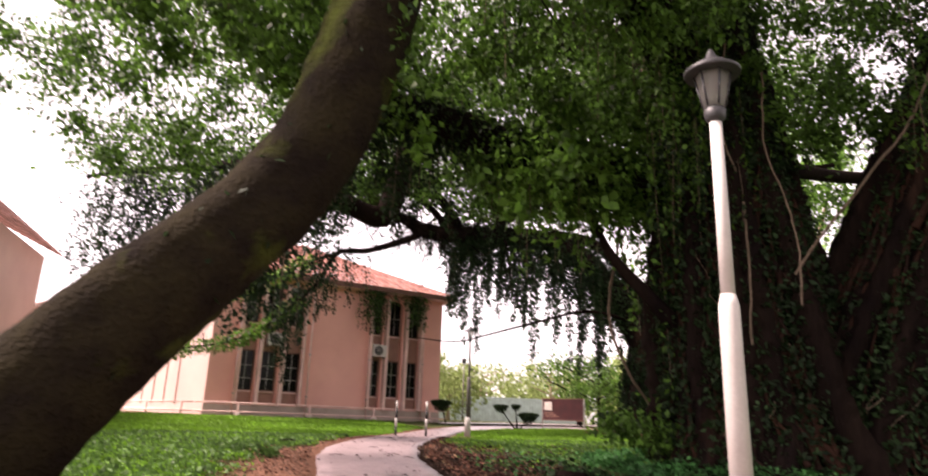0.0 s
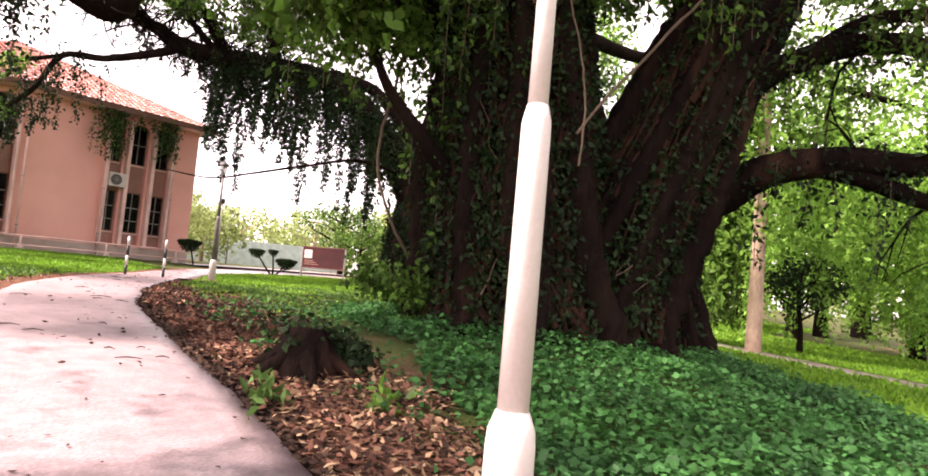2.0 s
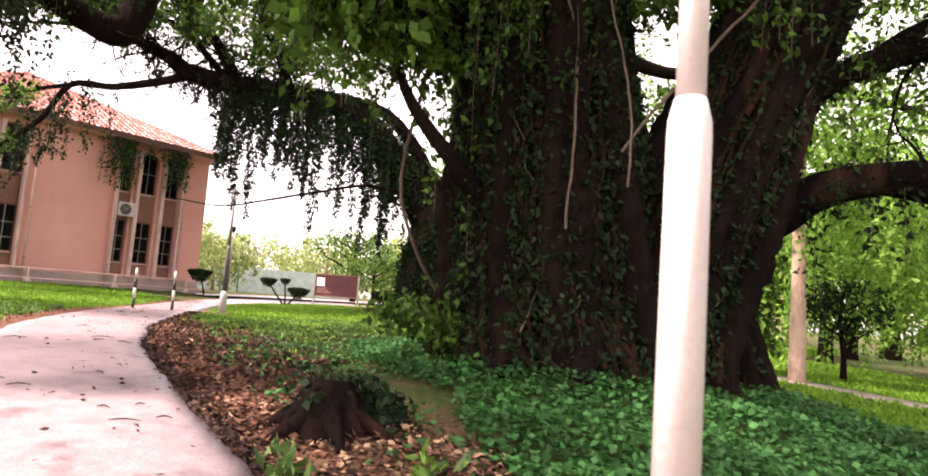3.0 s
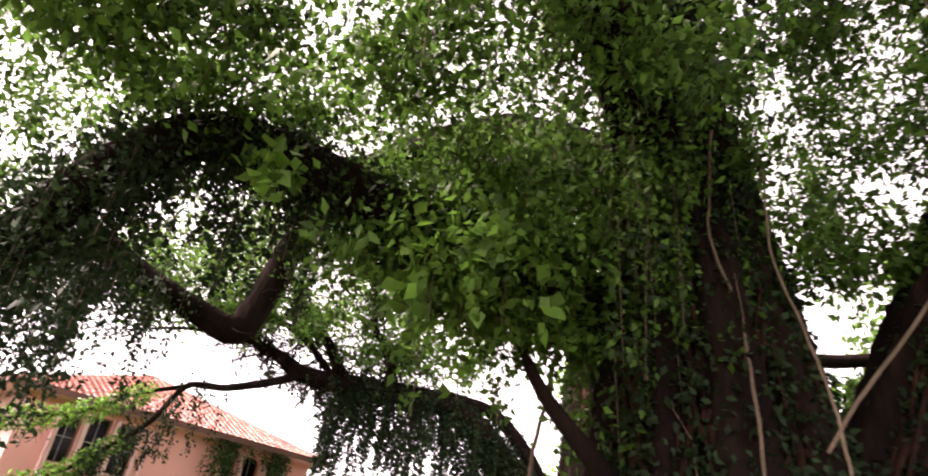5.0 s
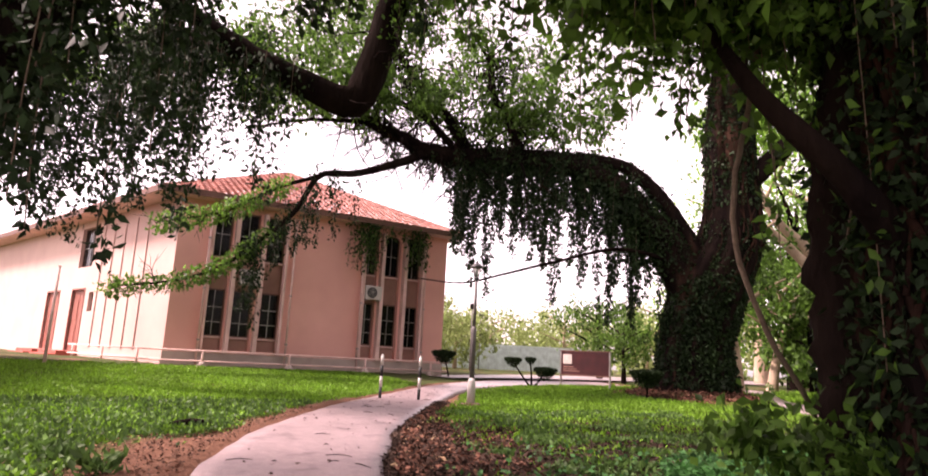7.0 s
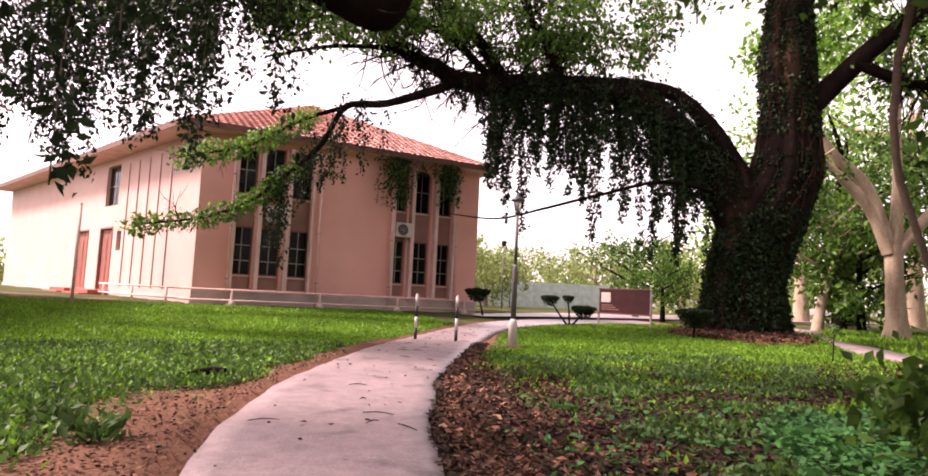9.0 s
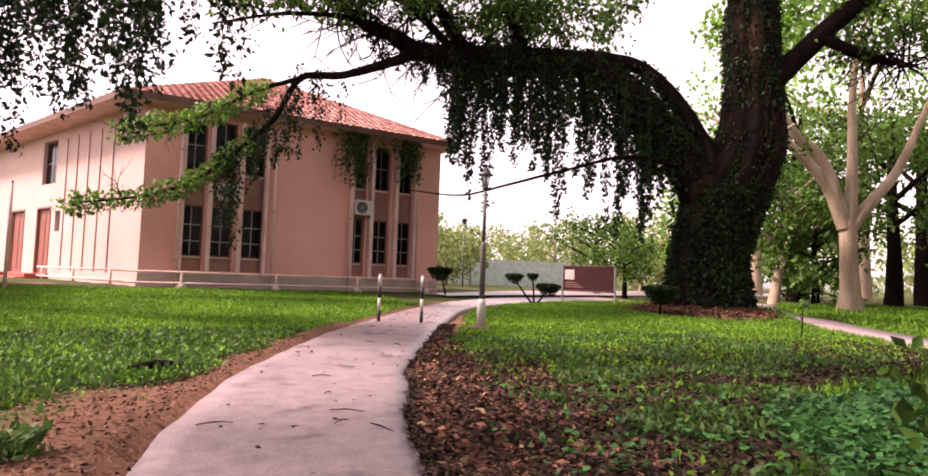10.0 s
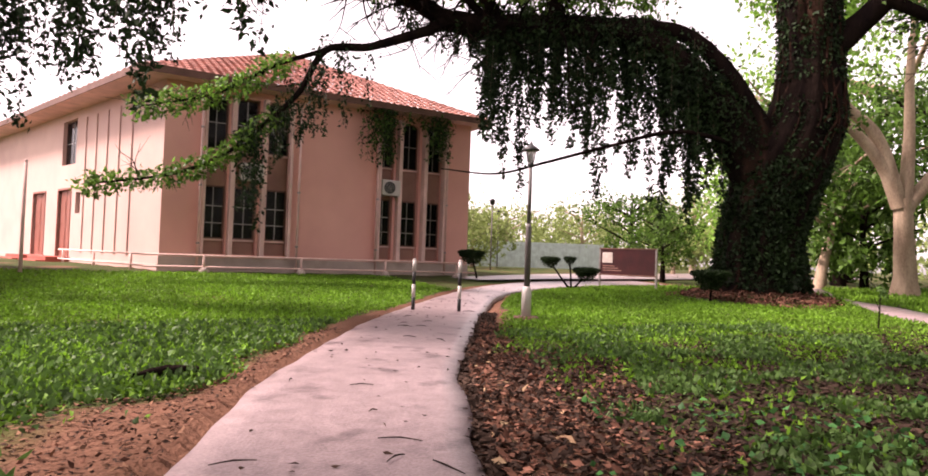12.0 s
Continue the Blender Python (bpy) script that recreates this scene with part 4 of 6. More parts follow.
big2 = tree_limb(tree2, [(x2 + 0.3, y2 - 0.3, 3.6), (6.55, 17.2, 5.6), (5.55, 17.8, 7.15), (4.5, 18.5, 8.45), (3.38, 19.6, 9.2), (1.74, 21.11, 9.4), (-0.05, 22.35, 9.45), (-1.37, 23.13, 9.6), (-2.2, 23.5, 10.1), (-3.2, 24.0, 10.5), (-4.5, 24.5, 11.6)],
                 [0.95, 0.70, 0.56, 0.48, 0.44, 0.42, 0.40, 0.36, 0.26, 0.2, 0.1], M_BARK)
big2b = tree_limb(tree2, [(-1.37, 23.13, 9.55), (-2.5, 22.9, 8.85), (-4.2, 23.4, 8.15), (-5.5, 23.8, 7.9), (-6.3, 23.9, 6.4), (-7.5, 23.9, 5.1), (-8.6, 23.9, 4.1), (-10.0, 23.8, 3.4), (-12.2, 23.6, 2.9)],
                  [0.22, 0.17, 0.13, 0.11, 0.09, 0.075, 0.06, 0.045, 0.02], M_BARK)
thin_b = tree_limb(tree2, [(6.7, 16.7, 5.2), (4.3, 17.6, 5.6), (1.95, 18.35, 4.95), (0.4, 19.6, 4.4), (-0.9, 20.5, 4.0), (-2.4, 21.4, 4.1)], [0.09, 0.07, 0.055, 0.045, 0.035, 0.015], M_BARK, 8)
b3 = tree_limb(tree2, [(-5.5, 23.8, 7.9), (-7.0, 24.0, 7.2), (-8.8, 24.0, 6.0), (-11.0, 23.8, 5.2)], [0.09, 0.06, 0.045, 0.02], M_BARK)
b4 = tree_limb(tree2, [(0.2, 22.2, 9.5), (-0.6, 22.6, 11.0), (-1.8, 23.0, 12.2), (-3.0, 23.3, 13.8)], [0.3, 0.22, 0.17, 0.1], M_BARK)
b5 = tree_limb(tree2, [(1.9, 21.0, 9.5), (1.4, 21.2, 11.2), (0.6, 21.2, 12.0), (0.4, 21.3, 14.0)], [0.25, 0.2, 0.14, 0.1], M_BARK)
b6 = tree_limb(tree2, [(-1.37, 23.13, 9.6), (-3.4, 23.4, 10.3), (-6.0, 23.6, 10.0), (-8.5, 23.8, 9.1)], [0.15, 0.11, 0.07, 0.03], M_BARK)
b7 = tree_limb(tree2, [(-0.05, 22.35, 9.5), (-2.2, 22.6, 11.0), (-4.8, 23.0, 11.3), (-7.8, 23.2, 10.4)], [0.16, 0.12, 0.08, 0.03], M_BARK)
r2 = tree_limb(tree2, [(x2 + 1.2, y2 - 1.0, 8.0), (9.3, 14.6, 9.4), (9.6, 13.1, 10.6), (11.5, 12.0, 12.2), (14, 11, 13)], [0.5, 0.36, 0.3, 0.22, 0.1], M_BARK)
r3 = tree_limb(tree2, [(9.2, 13.8, 9.9), (10.5, 12.8, 9.2), (12.0, 12.0, 9.0)], [0.2, 0.14, 0.06], M_BARK)
fork = tree_limb(tree2, [(7.7, 16.6, 5.0), (6.85, 17.0, 6.7), (5.9, 17.55, 8.2), (4.9, 18.2, 9.1), (3.5, 19.3, 9.5)], [0.5, 0.33, 0.28, 0.25, 0.2], M_BARK)
twigs = twigs_on((big2, b4, b5, r2, r3), 42, (0.9, 3.0), 0.04, 0.45) + twigs_on((big2b, b3), 18, (0.5, 1.4), 0.022, 0.3) + twigs_on((b6, b7), 30, (0.6, 1.9), 0.028, 0.1)
twigs += twigs_on((big2,), 70, (1.6, 4.2), 0.05, 0.55) + twigs_on((b4, b5), 26, (1.2, 3.0), 0.045, 0.1)
raw_part("twig", limbs_mesh("twig", twigs, M_BARK), tree2, kind="stuff")


def creeper(parent, C, n, lo, hi, length, mat, size, per_m, spread=0.10, across=0.25, label="", lift=0.0):
    """Strands that hang from a limb."""
    tops = along(C, n, across, lo, hi) + [0, 0, lift]
    P, lines = strands(tops, RNG.uniform(*length, n) * RNG.uniform(0.5, 1, n), per_m, spread)
    keep = P[:, 2] > ground_z(P[:, 0], P[:, 1]) + 0.2
    raw_part("hanging_creeper", leaf_mesh("hanging_creeper", P[keep], size, mat), parent, label, "stuff")
    raw_part("creeper_stem", line_mesh("creeper_stem", lines, 0.006, M_VINE), parent, kind="stuff")


def clothe(parent, C, n, r, mat, size, lo=0.0, hi=1.0, label=""):
    """Leaves that sit on a limb."""
    P = along(C, n, 0.0, lo, hi)
    d = RNG.normal(0, 1, P.shape)
    P = P + d / np.linalg.norm(d, axis=1)[:, None] * r * RNG.uniform(0.85, 1.25, (n, 1))
    raw_part("ivy", leaf_mesh("ivy", P, size, mat, 0.5), parent, label, "stuff")


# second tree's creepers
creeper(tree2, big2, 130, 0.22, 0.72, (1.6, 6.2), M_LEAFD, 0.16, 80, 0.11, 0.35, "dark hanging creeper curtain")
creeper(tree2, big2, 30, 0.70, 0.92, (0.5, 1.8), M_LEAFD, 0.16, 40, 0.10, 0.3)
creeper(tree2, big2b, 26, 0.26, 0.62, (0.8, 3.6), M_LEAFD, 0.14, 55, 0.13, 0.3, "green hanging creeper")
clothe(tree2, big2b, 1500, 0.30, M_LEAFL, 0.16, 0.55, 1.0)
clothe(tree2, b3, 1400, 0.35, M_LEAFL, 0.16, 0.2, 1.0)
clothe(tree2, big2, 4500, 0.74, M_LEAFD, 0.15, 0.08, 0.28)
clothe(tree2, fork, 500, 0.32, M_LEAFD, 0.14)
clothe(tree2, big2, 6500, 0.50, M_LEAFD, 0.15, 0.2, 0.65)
def bark_places(C, R, n, lo, hi, near=0.98, far=1.1):
    """Places spread over a stem's bark between two heights."""
    keep = np.flatnonzero((C[:, 2] > lo) & (C[:, 2] < hi))
    k = RNG.choice(keep, n)
    a = RNG.uniform(0, 2 * np.pi, n)
    r = R[k] * RNG.uniform(near, far, n)
    return C[k] + np.stack([r * np.cos(a), r * np.sin(a), RNG.uniform(-0.1, 0.1, n)], 1)


def bark_fibres(C, R, n, lo, hi, rad, long=(0.25, 0.8)):
    """Root fibres that wander down a stem's bark."""
    made = []
    for _ in range(n):
        z0 = RNG.uniform(lo + 0.4, hi)
        z1 = max(lo, z0 - (hi - lo) * RNG.uniform(*long))
        a, drift = RNG.uniform(0, 2 * np.pi), RNG.normal(0, 0.3)
        pts = []
        for u in np.linspace(0, 1, 6):
            k = int(np.argmin(np.abs(C[:, 2] - (z0 + (z1 - z0) * u))))
            aa = a + drift * u + RNG.normal(0, 0.05)
            r = R[k] * RNG.uniform(1.04, 1.16)
            pts.append((C[k, 0] + r * math.cos(aa), C[k, 1] + r * math.sin(aa), z0 + (z1 - z0) * u))
        w = RNG.uniform(*rad)
        made.append(limb(pts, [w * 0.6, w, w, w, w, w * 1.3], 6, 0.2, 0.15))
    return made


t2c, t2r = st[0][2], st[0][3]
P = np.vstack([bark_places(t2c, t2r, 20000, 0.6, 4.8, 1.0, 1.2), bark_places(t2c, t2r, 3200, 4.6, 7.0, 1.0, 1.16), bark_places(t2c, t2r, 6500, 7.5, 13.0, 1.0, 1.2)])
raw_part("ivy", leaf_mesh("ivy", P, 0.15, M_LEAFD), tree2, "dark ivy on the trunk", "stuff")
M_ROOT = material("reddish_aerial_root", (0.040, 0.019, 0.013), 0.97, 0.04, second=(0.014, 0.009, 0.008), scale=3, fine=20, bump=0.5)
raw_part("aerial_root", limbs_mesh("aerial_root", bark_fibres(t2c, t2r, 90, 3.6, 11.0, (0.015, 0.05), (0.2, 0.5)) + bark_fibres(t2c, t2r, 24, 0.4, 4.0, (0.015, 0.04)), M_ROOT), tree2, "reddish root fibres on the bark", "stuff")
# high thin crown
crown = np.vstack([cloud((-2, 24, 14.0), (5, 4, 1.6), 4500, 70, 0.45), cloud((-6, 23.5, 12.0), (4, 3, 1.8), 3600, 60, 0.4), cloud((3, 20, 11.2), (4, 2.5, 0.9), 2200, 40, 0.35), cloud((-7.5, 22, 10.9), (4.5, 2.5, 1.1), 3600, 60, 0.32), cloud((0, 21.5, 11.2), (4, 2, 1.0), 2600, 50, 0.32), cloud((12, 12.5, 10.5), (3, 3, 1.5), 2200, 40, 0.4), cloud((4, 21, 13.0), (4, 4, 1.6), 2600, 40, 0.45), cloud((10, 14, 15.5), (7, 6, 2.2), 5200, 70, 0.5), cloud((-3, 23.5, 11.6), (3.5, 2, 1.2), 1500, 30, 0.3)])
raw_part("crown", leaf_mesh("crown", crown, 0.22, M_LEAF), tree2, "thin open crown", "stuff")
# unseen leaf cloud added above, to keep sky light off this tree
raw_part("crown", leaf_mesh("crown", np.vstack([cloud((8.5, 15.5, 16.5), (5, 5, 1.5), 5000, 60, 0.7)]), 0.42, M_LEAF), tree2, "unseen high crown added to shade the tree", "stuff")

# first tree's ivy and creepers
(lc, lr), (rc, rr_), (gc, gr) = FIG_STEMS
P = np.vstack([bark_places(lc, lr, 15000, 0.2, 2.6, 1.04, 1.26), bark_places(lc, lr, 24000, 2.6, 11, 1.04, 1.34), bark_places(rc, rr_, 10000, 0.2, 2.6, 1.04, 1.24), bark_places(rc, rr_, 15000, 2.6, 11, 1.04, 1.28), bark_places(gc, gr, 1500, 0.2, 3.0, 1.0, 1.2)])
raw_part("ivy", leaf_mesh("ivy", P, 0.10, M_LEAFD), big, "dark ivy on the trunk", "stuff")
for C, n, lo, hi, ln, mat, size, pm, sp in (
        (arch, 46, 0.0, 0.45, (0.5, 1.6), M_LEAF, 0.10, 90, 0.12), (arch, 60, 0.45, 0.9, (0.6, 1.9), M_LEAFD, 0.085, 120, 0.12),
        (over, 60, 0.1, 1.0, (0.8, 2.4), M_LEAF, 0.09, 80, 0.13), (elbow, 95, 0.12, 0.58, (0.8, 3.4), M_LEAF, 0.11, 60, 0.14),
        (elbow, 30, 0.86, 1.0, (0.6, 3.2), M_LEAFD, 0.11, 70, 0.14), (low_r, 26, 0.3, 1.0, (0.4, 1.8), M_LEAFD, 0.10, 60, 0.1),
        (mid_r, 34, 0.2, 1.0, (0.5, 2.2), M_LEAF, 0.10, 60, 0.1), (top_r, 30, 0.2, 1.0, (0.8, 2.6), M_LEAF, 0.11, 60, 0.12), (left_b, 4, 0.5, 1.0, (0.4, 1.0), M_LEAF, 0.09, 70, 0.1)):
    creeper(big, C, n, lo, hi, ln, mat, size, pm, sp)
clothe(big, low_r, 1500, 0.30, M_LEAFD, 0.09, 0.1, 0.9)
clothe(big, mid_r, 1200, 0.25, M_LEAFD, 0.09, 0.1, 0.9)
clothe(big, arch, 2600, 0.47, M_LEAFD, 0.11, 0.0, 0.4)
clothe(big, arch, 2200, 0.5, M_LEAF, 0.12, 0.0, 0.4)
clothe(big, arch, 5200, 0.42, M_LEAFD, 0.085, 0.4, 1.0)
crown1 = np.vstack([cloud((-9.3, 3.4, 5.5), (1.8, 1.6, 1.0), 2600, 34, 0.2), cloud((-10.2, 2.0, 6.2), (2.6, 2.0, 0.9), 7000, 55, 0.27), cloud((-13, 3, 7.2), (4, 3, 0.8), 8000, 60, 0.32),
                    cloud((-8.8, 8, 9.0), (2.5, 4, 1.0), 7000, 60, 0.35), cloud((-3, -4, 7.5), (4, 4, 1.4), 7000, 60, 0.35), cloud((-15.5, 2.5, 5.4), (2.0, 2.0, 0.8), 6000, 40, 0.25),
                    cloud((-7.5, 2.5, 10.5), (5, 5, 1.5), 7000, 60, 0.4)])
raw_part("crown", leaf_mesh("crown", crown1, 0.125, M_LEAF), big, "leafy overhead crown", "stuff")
# extra leaf clouds overhead, mostly unseen, added to darken trunk and ground
raw_part("crown", leaf_mesh("crown", np.vstack([cloud((-9.5, -0.5, 10.5), (4.5, 5, 1.2), 7500, 80, 0.5), cloud((-12.5, -4, 9.0), (3.5, 3.5, 0.9), 5000, 40, 0.5)]), 0.36, M_LEAFD), big, "high crown added to shade the fig, mostly out of view", "stuff")
raw_part("young_leaves", leaf_mesh("young_leaves", np.vstack([cloud((-10.2, 3.6, 4.5), (1.3, 0.7, 0.6), 500, 14, 0.2), cloud((-12.2, 4.1, 5.0), (0.4, 0.3, 0.4), 60, 5, 0.1)]), 0.15, M_LEAFL), big, "bright young leaves", "stuff")

creeper(big, arch, 18, 0.0, 0.36, (0.5, 1.7), M_LEAFL, 0.19, 16, 0.10, 0.5, "large bright hanging vine leaves")
creeper(big, arch, 22, 0.0, 0.36, (0.6, 1.9), M_LEAF, 0.13, 36, 0.10, 0.5)

# leafy strands that hang before the fig's leaning stems
tops = np.vstack([RNG.normal(0, 1, (34, 3)) * [0.35, 0.4, 0.9] + [-8.6, 1.6, 6.4], RNG.normal(0, 1, (12, 3)) * [0.4, 0.4, 0.8] + [-6.7, -0.9, 6.6]])
P, lines = strands(tops, RNG.uniform(0.8, 3.0, len(tops)), 62, 0.11)
raw_part("hanging_creeper", leaf_mesh("hanging_creeper", P[::2], 0.11, M_LEAF), big, "green creeper strands before the trunk", "stuff")
raw_part("hanging_creeper", leaf_mesh("hanging_creeper", P[1::2], 0.10, M_LEAFD), big, "dark creeper strands before the trunk", "stuff")
raw_part("creeper_stem", line_mesh("creeper_stem", lines, 0.006, M_VINE), big, kind="stuff")
# a long bare liana from the crown to the ground
for pts, r in (([(-8.4, 2.6, 7.5), (-8.6, 3.2, 4.0), (-8.75, 3.4, 2.2), (-7.9, 3.3, 0.9), (-7.2, 3.4, 0.35)], 0.025), ([(-6.6, -1.2, 6.5), (-6.95, -0.75, 5.0), (-7.35, -0.2, 4.0), (-7.8, 0.3, 3.15), (-8.0, 0.55, 2.7)], 0.02), ([(-8.3, 1.2, 6.5), (-8.45, 1.3, 5.0), (-8.35, 1.15, 4.2), (-8.5, 1.0, 3.0), (-8.6, 1.0, 1.8)], 0.016), ([(-8.0, 0.8, 6.0), (-8.2, 0.75, 4.6), (-8.05, 0.6, 3.6), (-8.4, 0.4, 2.3)], 0.014)):
    lv = limb(pts, [r] * len(pts), 6, 0.15, 0.1, 0, 0.03)
    raw_part("liana", limbs_mesh("liana", [lv], M_VINE), big, "bare pale liana")

# a further limb whose creepers hang before the side wall
far_l = tree_limb(big, [(-10.9, 11.7, 6.4), (-12.2, 14.3, 7.6), (-13.0, 17.3, 8.3), (-14.2, 19.5, 8.6), (-16.0, 21.0, 8.4)], [0.2, 0.17, 0.14, 0.11, 0.06], M_BARK)
creeper(big, far_l, 46, 0.35, 1.0, (3.0, 6.0), M_LEAFD, 0.13, 75, 0.15, 0.3, "dark hanging creeper curtain")
creeper(big, far_l, 16, 0.1, 0.5, (1.0, 4.6), M_LEAFD, 0.13, 70, 0.12, 0.4)
sp = tree_limb(big, [(-12.2, 14.3, 7.6), (-11.5, 16.4, 8.4), (-10.6, 18.0, 9.2)], [0.11, 0.08, 0.04], M_BARK)
creeper(big, sp, 12, 0.3, 1.0, (2.0, 5.4), M_LEAFD, 0.13, 60, 0.12, 0.2)
P = np.vstack([cloud((-13.8, 18.5, 8.6), (2.6, 3.0, 1.0), 5200, 44, 0.3), cloud((-9.4, 3.2, 5.0), (1.6, 1.4, 1.2), 5500, 44, 0.2), cloud((-12.0, 9.0, 9.6), (4, 4, 0.9), 5200, 50, 0.35),
               cloud((-8.0, 4.0, 7.0), (1.5, 1.3, 1.0), 4500, 30, 0.26), cloud((-6.5, 0.7, 7.0), (1.9, 2.2, 2.4), 9000, 50, 0.26), cloud((-4.6, 2.6, 8.0), (2.0, 2.0, 2.0), 5000, 40, 0.3), cloud((-15.6, 8.5, 6.8), (2.8, 2.5, 1.7), 9000, 55, 0.27), cloud((-13.2, 4.6, 6.3), (2.0, 1.2, 0.8), 7000, 40, 0.25), cloud((-8.3, 2.9, 0.6), (0.8, 0.7, 0.25), 1200, 16, 0.14),
               cloud((-10.4, 12.6, 8.9), (2.6, 1.6, 0.8), 3000, 30, 0.26)])
raw_part("crown", leaf_mesh("crown", P, 0.12, M_LEAF), big, "leafy creeper masses", "stuff")
P = np.vstack([cloud((-9.6, 3.0, 4.5), (1.2, 1.1, 0.8), 700, 22, 0.2), cloud((-13.6, 4.3, 5.6), (1.2, 0.8, 0.7), 450, 12, 0.2)])
raw_part("young_leaves", leaf_mesh("young_leaves", P, 0.13, M_LEAFL), big, "bright young leaves", "stuff")
# strands of large heart-shaped young leaves close overhead
tops = np.array([(-12.5, 3.3, 4.75), (-12.4, 3.35, 4.9), (-12.45, 3.25, 4.7), (-11.0, 2.9, 4.5), (-10.9, 2.8, 4.4), (-11.1, 3.0, 4.3), (-10.8, 3.1, 4.0), (-10.4, 2.4, 5.0), (-10.3, 2.5, 5.1), (-10.2, 2.3, 4.9), (-10.5, 2.6, 4.6), (-9.9, 2.2, 4.4), (-12.9, 2.4, 4.9), (-10.0, 2.8, 4.8)])
P, lines = strands(tops, RNG.uniform(0.5, 1.1, len(tops)), 26, 0.07, 0.1)
raw_part("young_leaves", leaf_mesh("young_leaves", P, 0.16, M_LEAFL, wide=0.85), big, "large bright heart-shaped leaves", "stuff")
# aerial roots and fibres that run down the first trunk
roots = bark_fibres(lc, lr, 300, 0.15, 5.0, (0.012, 0.05)) + bark_fibres(rc, rr_, 220, 0.15, 6.5, (0.014, 0.05)) + bark_fibres(gc, gr, 50, 0.1, 3.0, (0.014, 0.04))
roots += bark_fibres(lc, lr, 60, 3.0, 10.0, (0.012, 0.04)) + bark_fibres(rc, rr_, 50, 3.0, 10.0, (0.012, 0.04))
raw_part("aerial_root", limbs_mesh("aerial_root", roots, M_ROOT), big, "fibrous reddish aerial roots", "stuff")
thin = bark_fibres(lc, lr * 1.05, 30, 0.6, 6.0, (0.005, 0.010), (0.1, 0.3)) + bark_fibres(rc, rr_ * 1.05, 34, 0.6, 6.0, (0.005, 0.010), (0.1, 0.3))
raw_part("liana", limbs_mesh("liana", thin, M_VINE), big, "thin pale lianas down the bark", "stuff")

# ---------- second footpath behind the trees ----------
BP = np.array([(-0.8, -14.0), (0.3, -8.0), (1.0, -3.5), (2.2, 1.0), (3.8, 6.5), (6.4, 10.8), (9.9, 14.6), (14.0, 18.5), (20, 23)])
bl, _ = spline([(x, y, 0) for x, y in BP], [0] * len(BP), 0.4)
bd = np.gradient(bl[:, :2], axis=0)
bd /= np.linalg.norm(bd, axis=1)[:, None]
bn = np.stack([bd[:, 1], -bd[:, 0]], 1) * 0.9
V = []
for s in (-1, 1):
    q_ = bl[:, :2] + s * bn
    V.append(np.c_[q_, ground_z(q_[:, 0], q_[:, 1]) + 0.05])
V = V + [v - [0, 0, 0.2] for v in V]
n = len(bl)
F = [(i, i + n, i + n + 1, i + 1) for i in range(n - 1)] + [(i, i + 1, i + 1 + 2 * n, i + 2 * n) for i in range(n - 1)] + [(i + n, i + 3 * n, i + 3 * n + 1, i + n + 1) for i in range(n - 1)]
tagged(new("pavement", raw_mesh("pavement", np.vstack(V), F, M_CONC)), "grey concrete footpath curving behind the trees", "footpath", kind="structure")
# drive beyond the building
V, F = [], []
for i, (x, w) in enumerate(((1.0, 1.2), (5, 1.8), (10, 3.0), (18, 4.0), (30, 5.0), (60, 7.0))):
    y = 25.4 + 0.36 * (x - 1)
    V += [(x, y - w, float(ground_z(x, y)) + 0.045), (x, y + w, float(ground_z(x, y)) + 0.045)]
    if i:
        F.append((2 * i - 2, 2 * i, 2 * i + 1, 2 * i - 1))
tagged(new("road", raw_mesh("road", V, F, M_CONC)), "pale concrete drive beyond the building", "road", kind="structure")

# ---------- ground cover ----------
def inside(x, y, poly):
    hit = np.zeros(len(x), bool)
    for (ax, ay), (bx, by) in zip(poly, poly[1:] + poly[:1]):
        hit ^= ((ay > y) != (by > y)) & (x < (bx - ax) * (y - ay) / (by - ay + 1e-12) + ax)
    return hit


IVY = [(-7.4, 5.4), (-9.0, 3.8), (-9.6, 2.3), (-9.7, 1.5), (-10.9, 0.4), (-11.2, -0.5), (-11.9, -1.0), (-12.5, -1.9), (-13.4, -3.6), (-14.6, -5.4), (-9.4, -7.5), (-7.1, -4.6), (-5.4, -2.5), (-3.9, 0.3), (-3.2, 3.4), (-4.6, 5.6)]


def scatter(n, x0, x1_, y0, y1_, keep):
    x, y = RNG.uniform(x0, x1_, n), RNG.uniform(y0, y1_, n)
    k = keep(x, y)
    return x[k], y[k]


def not_ivy(x, y):
    return ~inside(x, y, IVY)


def patchy(x, y, s=0.55, seed=0.0):
    return 0.5 + 0.25 * np.sin(x * s * 2.1 + 1.7 * np.sin(y * s + seed)) + 0.25 * np.sin(y * s * 2.7 + 1.3 * np.sin(x * s * 1.4 + seed))


x, y = scatter(135000, -15, -3, -8, 6, lambda a, b: inside(a, b, IVY) & (off_path(a, b) > 0.1))
P = np.stack([x, y, ground_z(x, y) + RNG.uniform(0.02, 0.17, len(x)) * (0.5 + patchy(x, y, 1.7))], 1)
tagged(new("ground_ivy", leaf_mesh("ground_ivy", P, 0.070, M_IVY, flat=0.35, wide=0.85)), "dense glossy green ivy covering the ground", "ivy", kind="stuff")
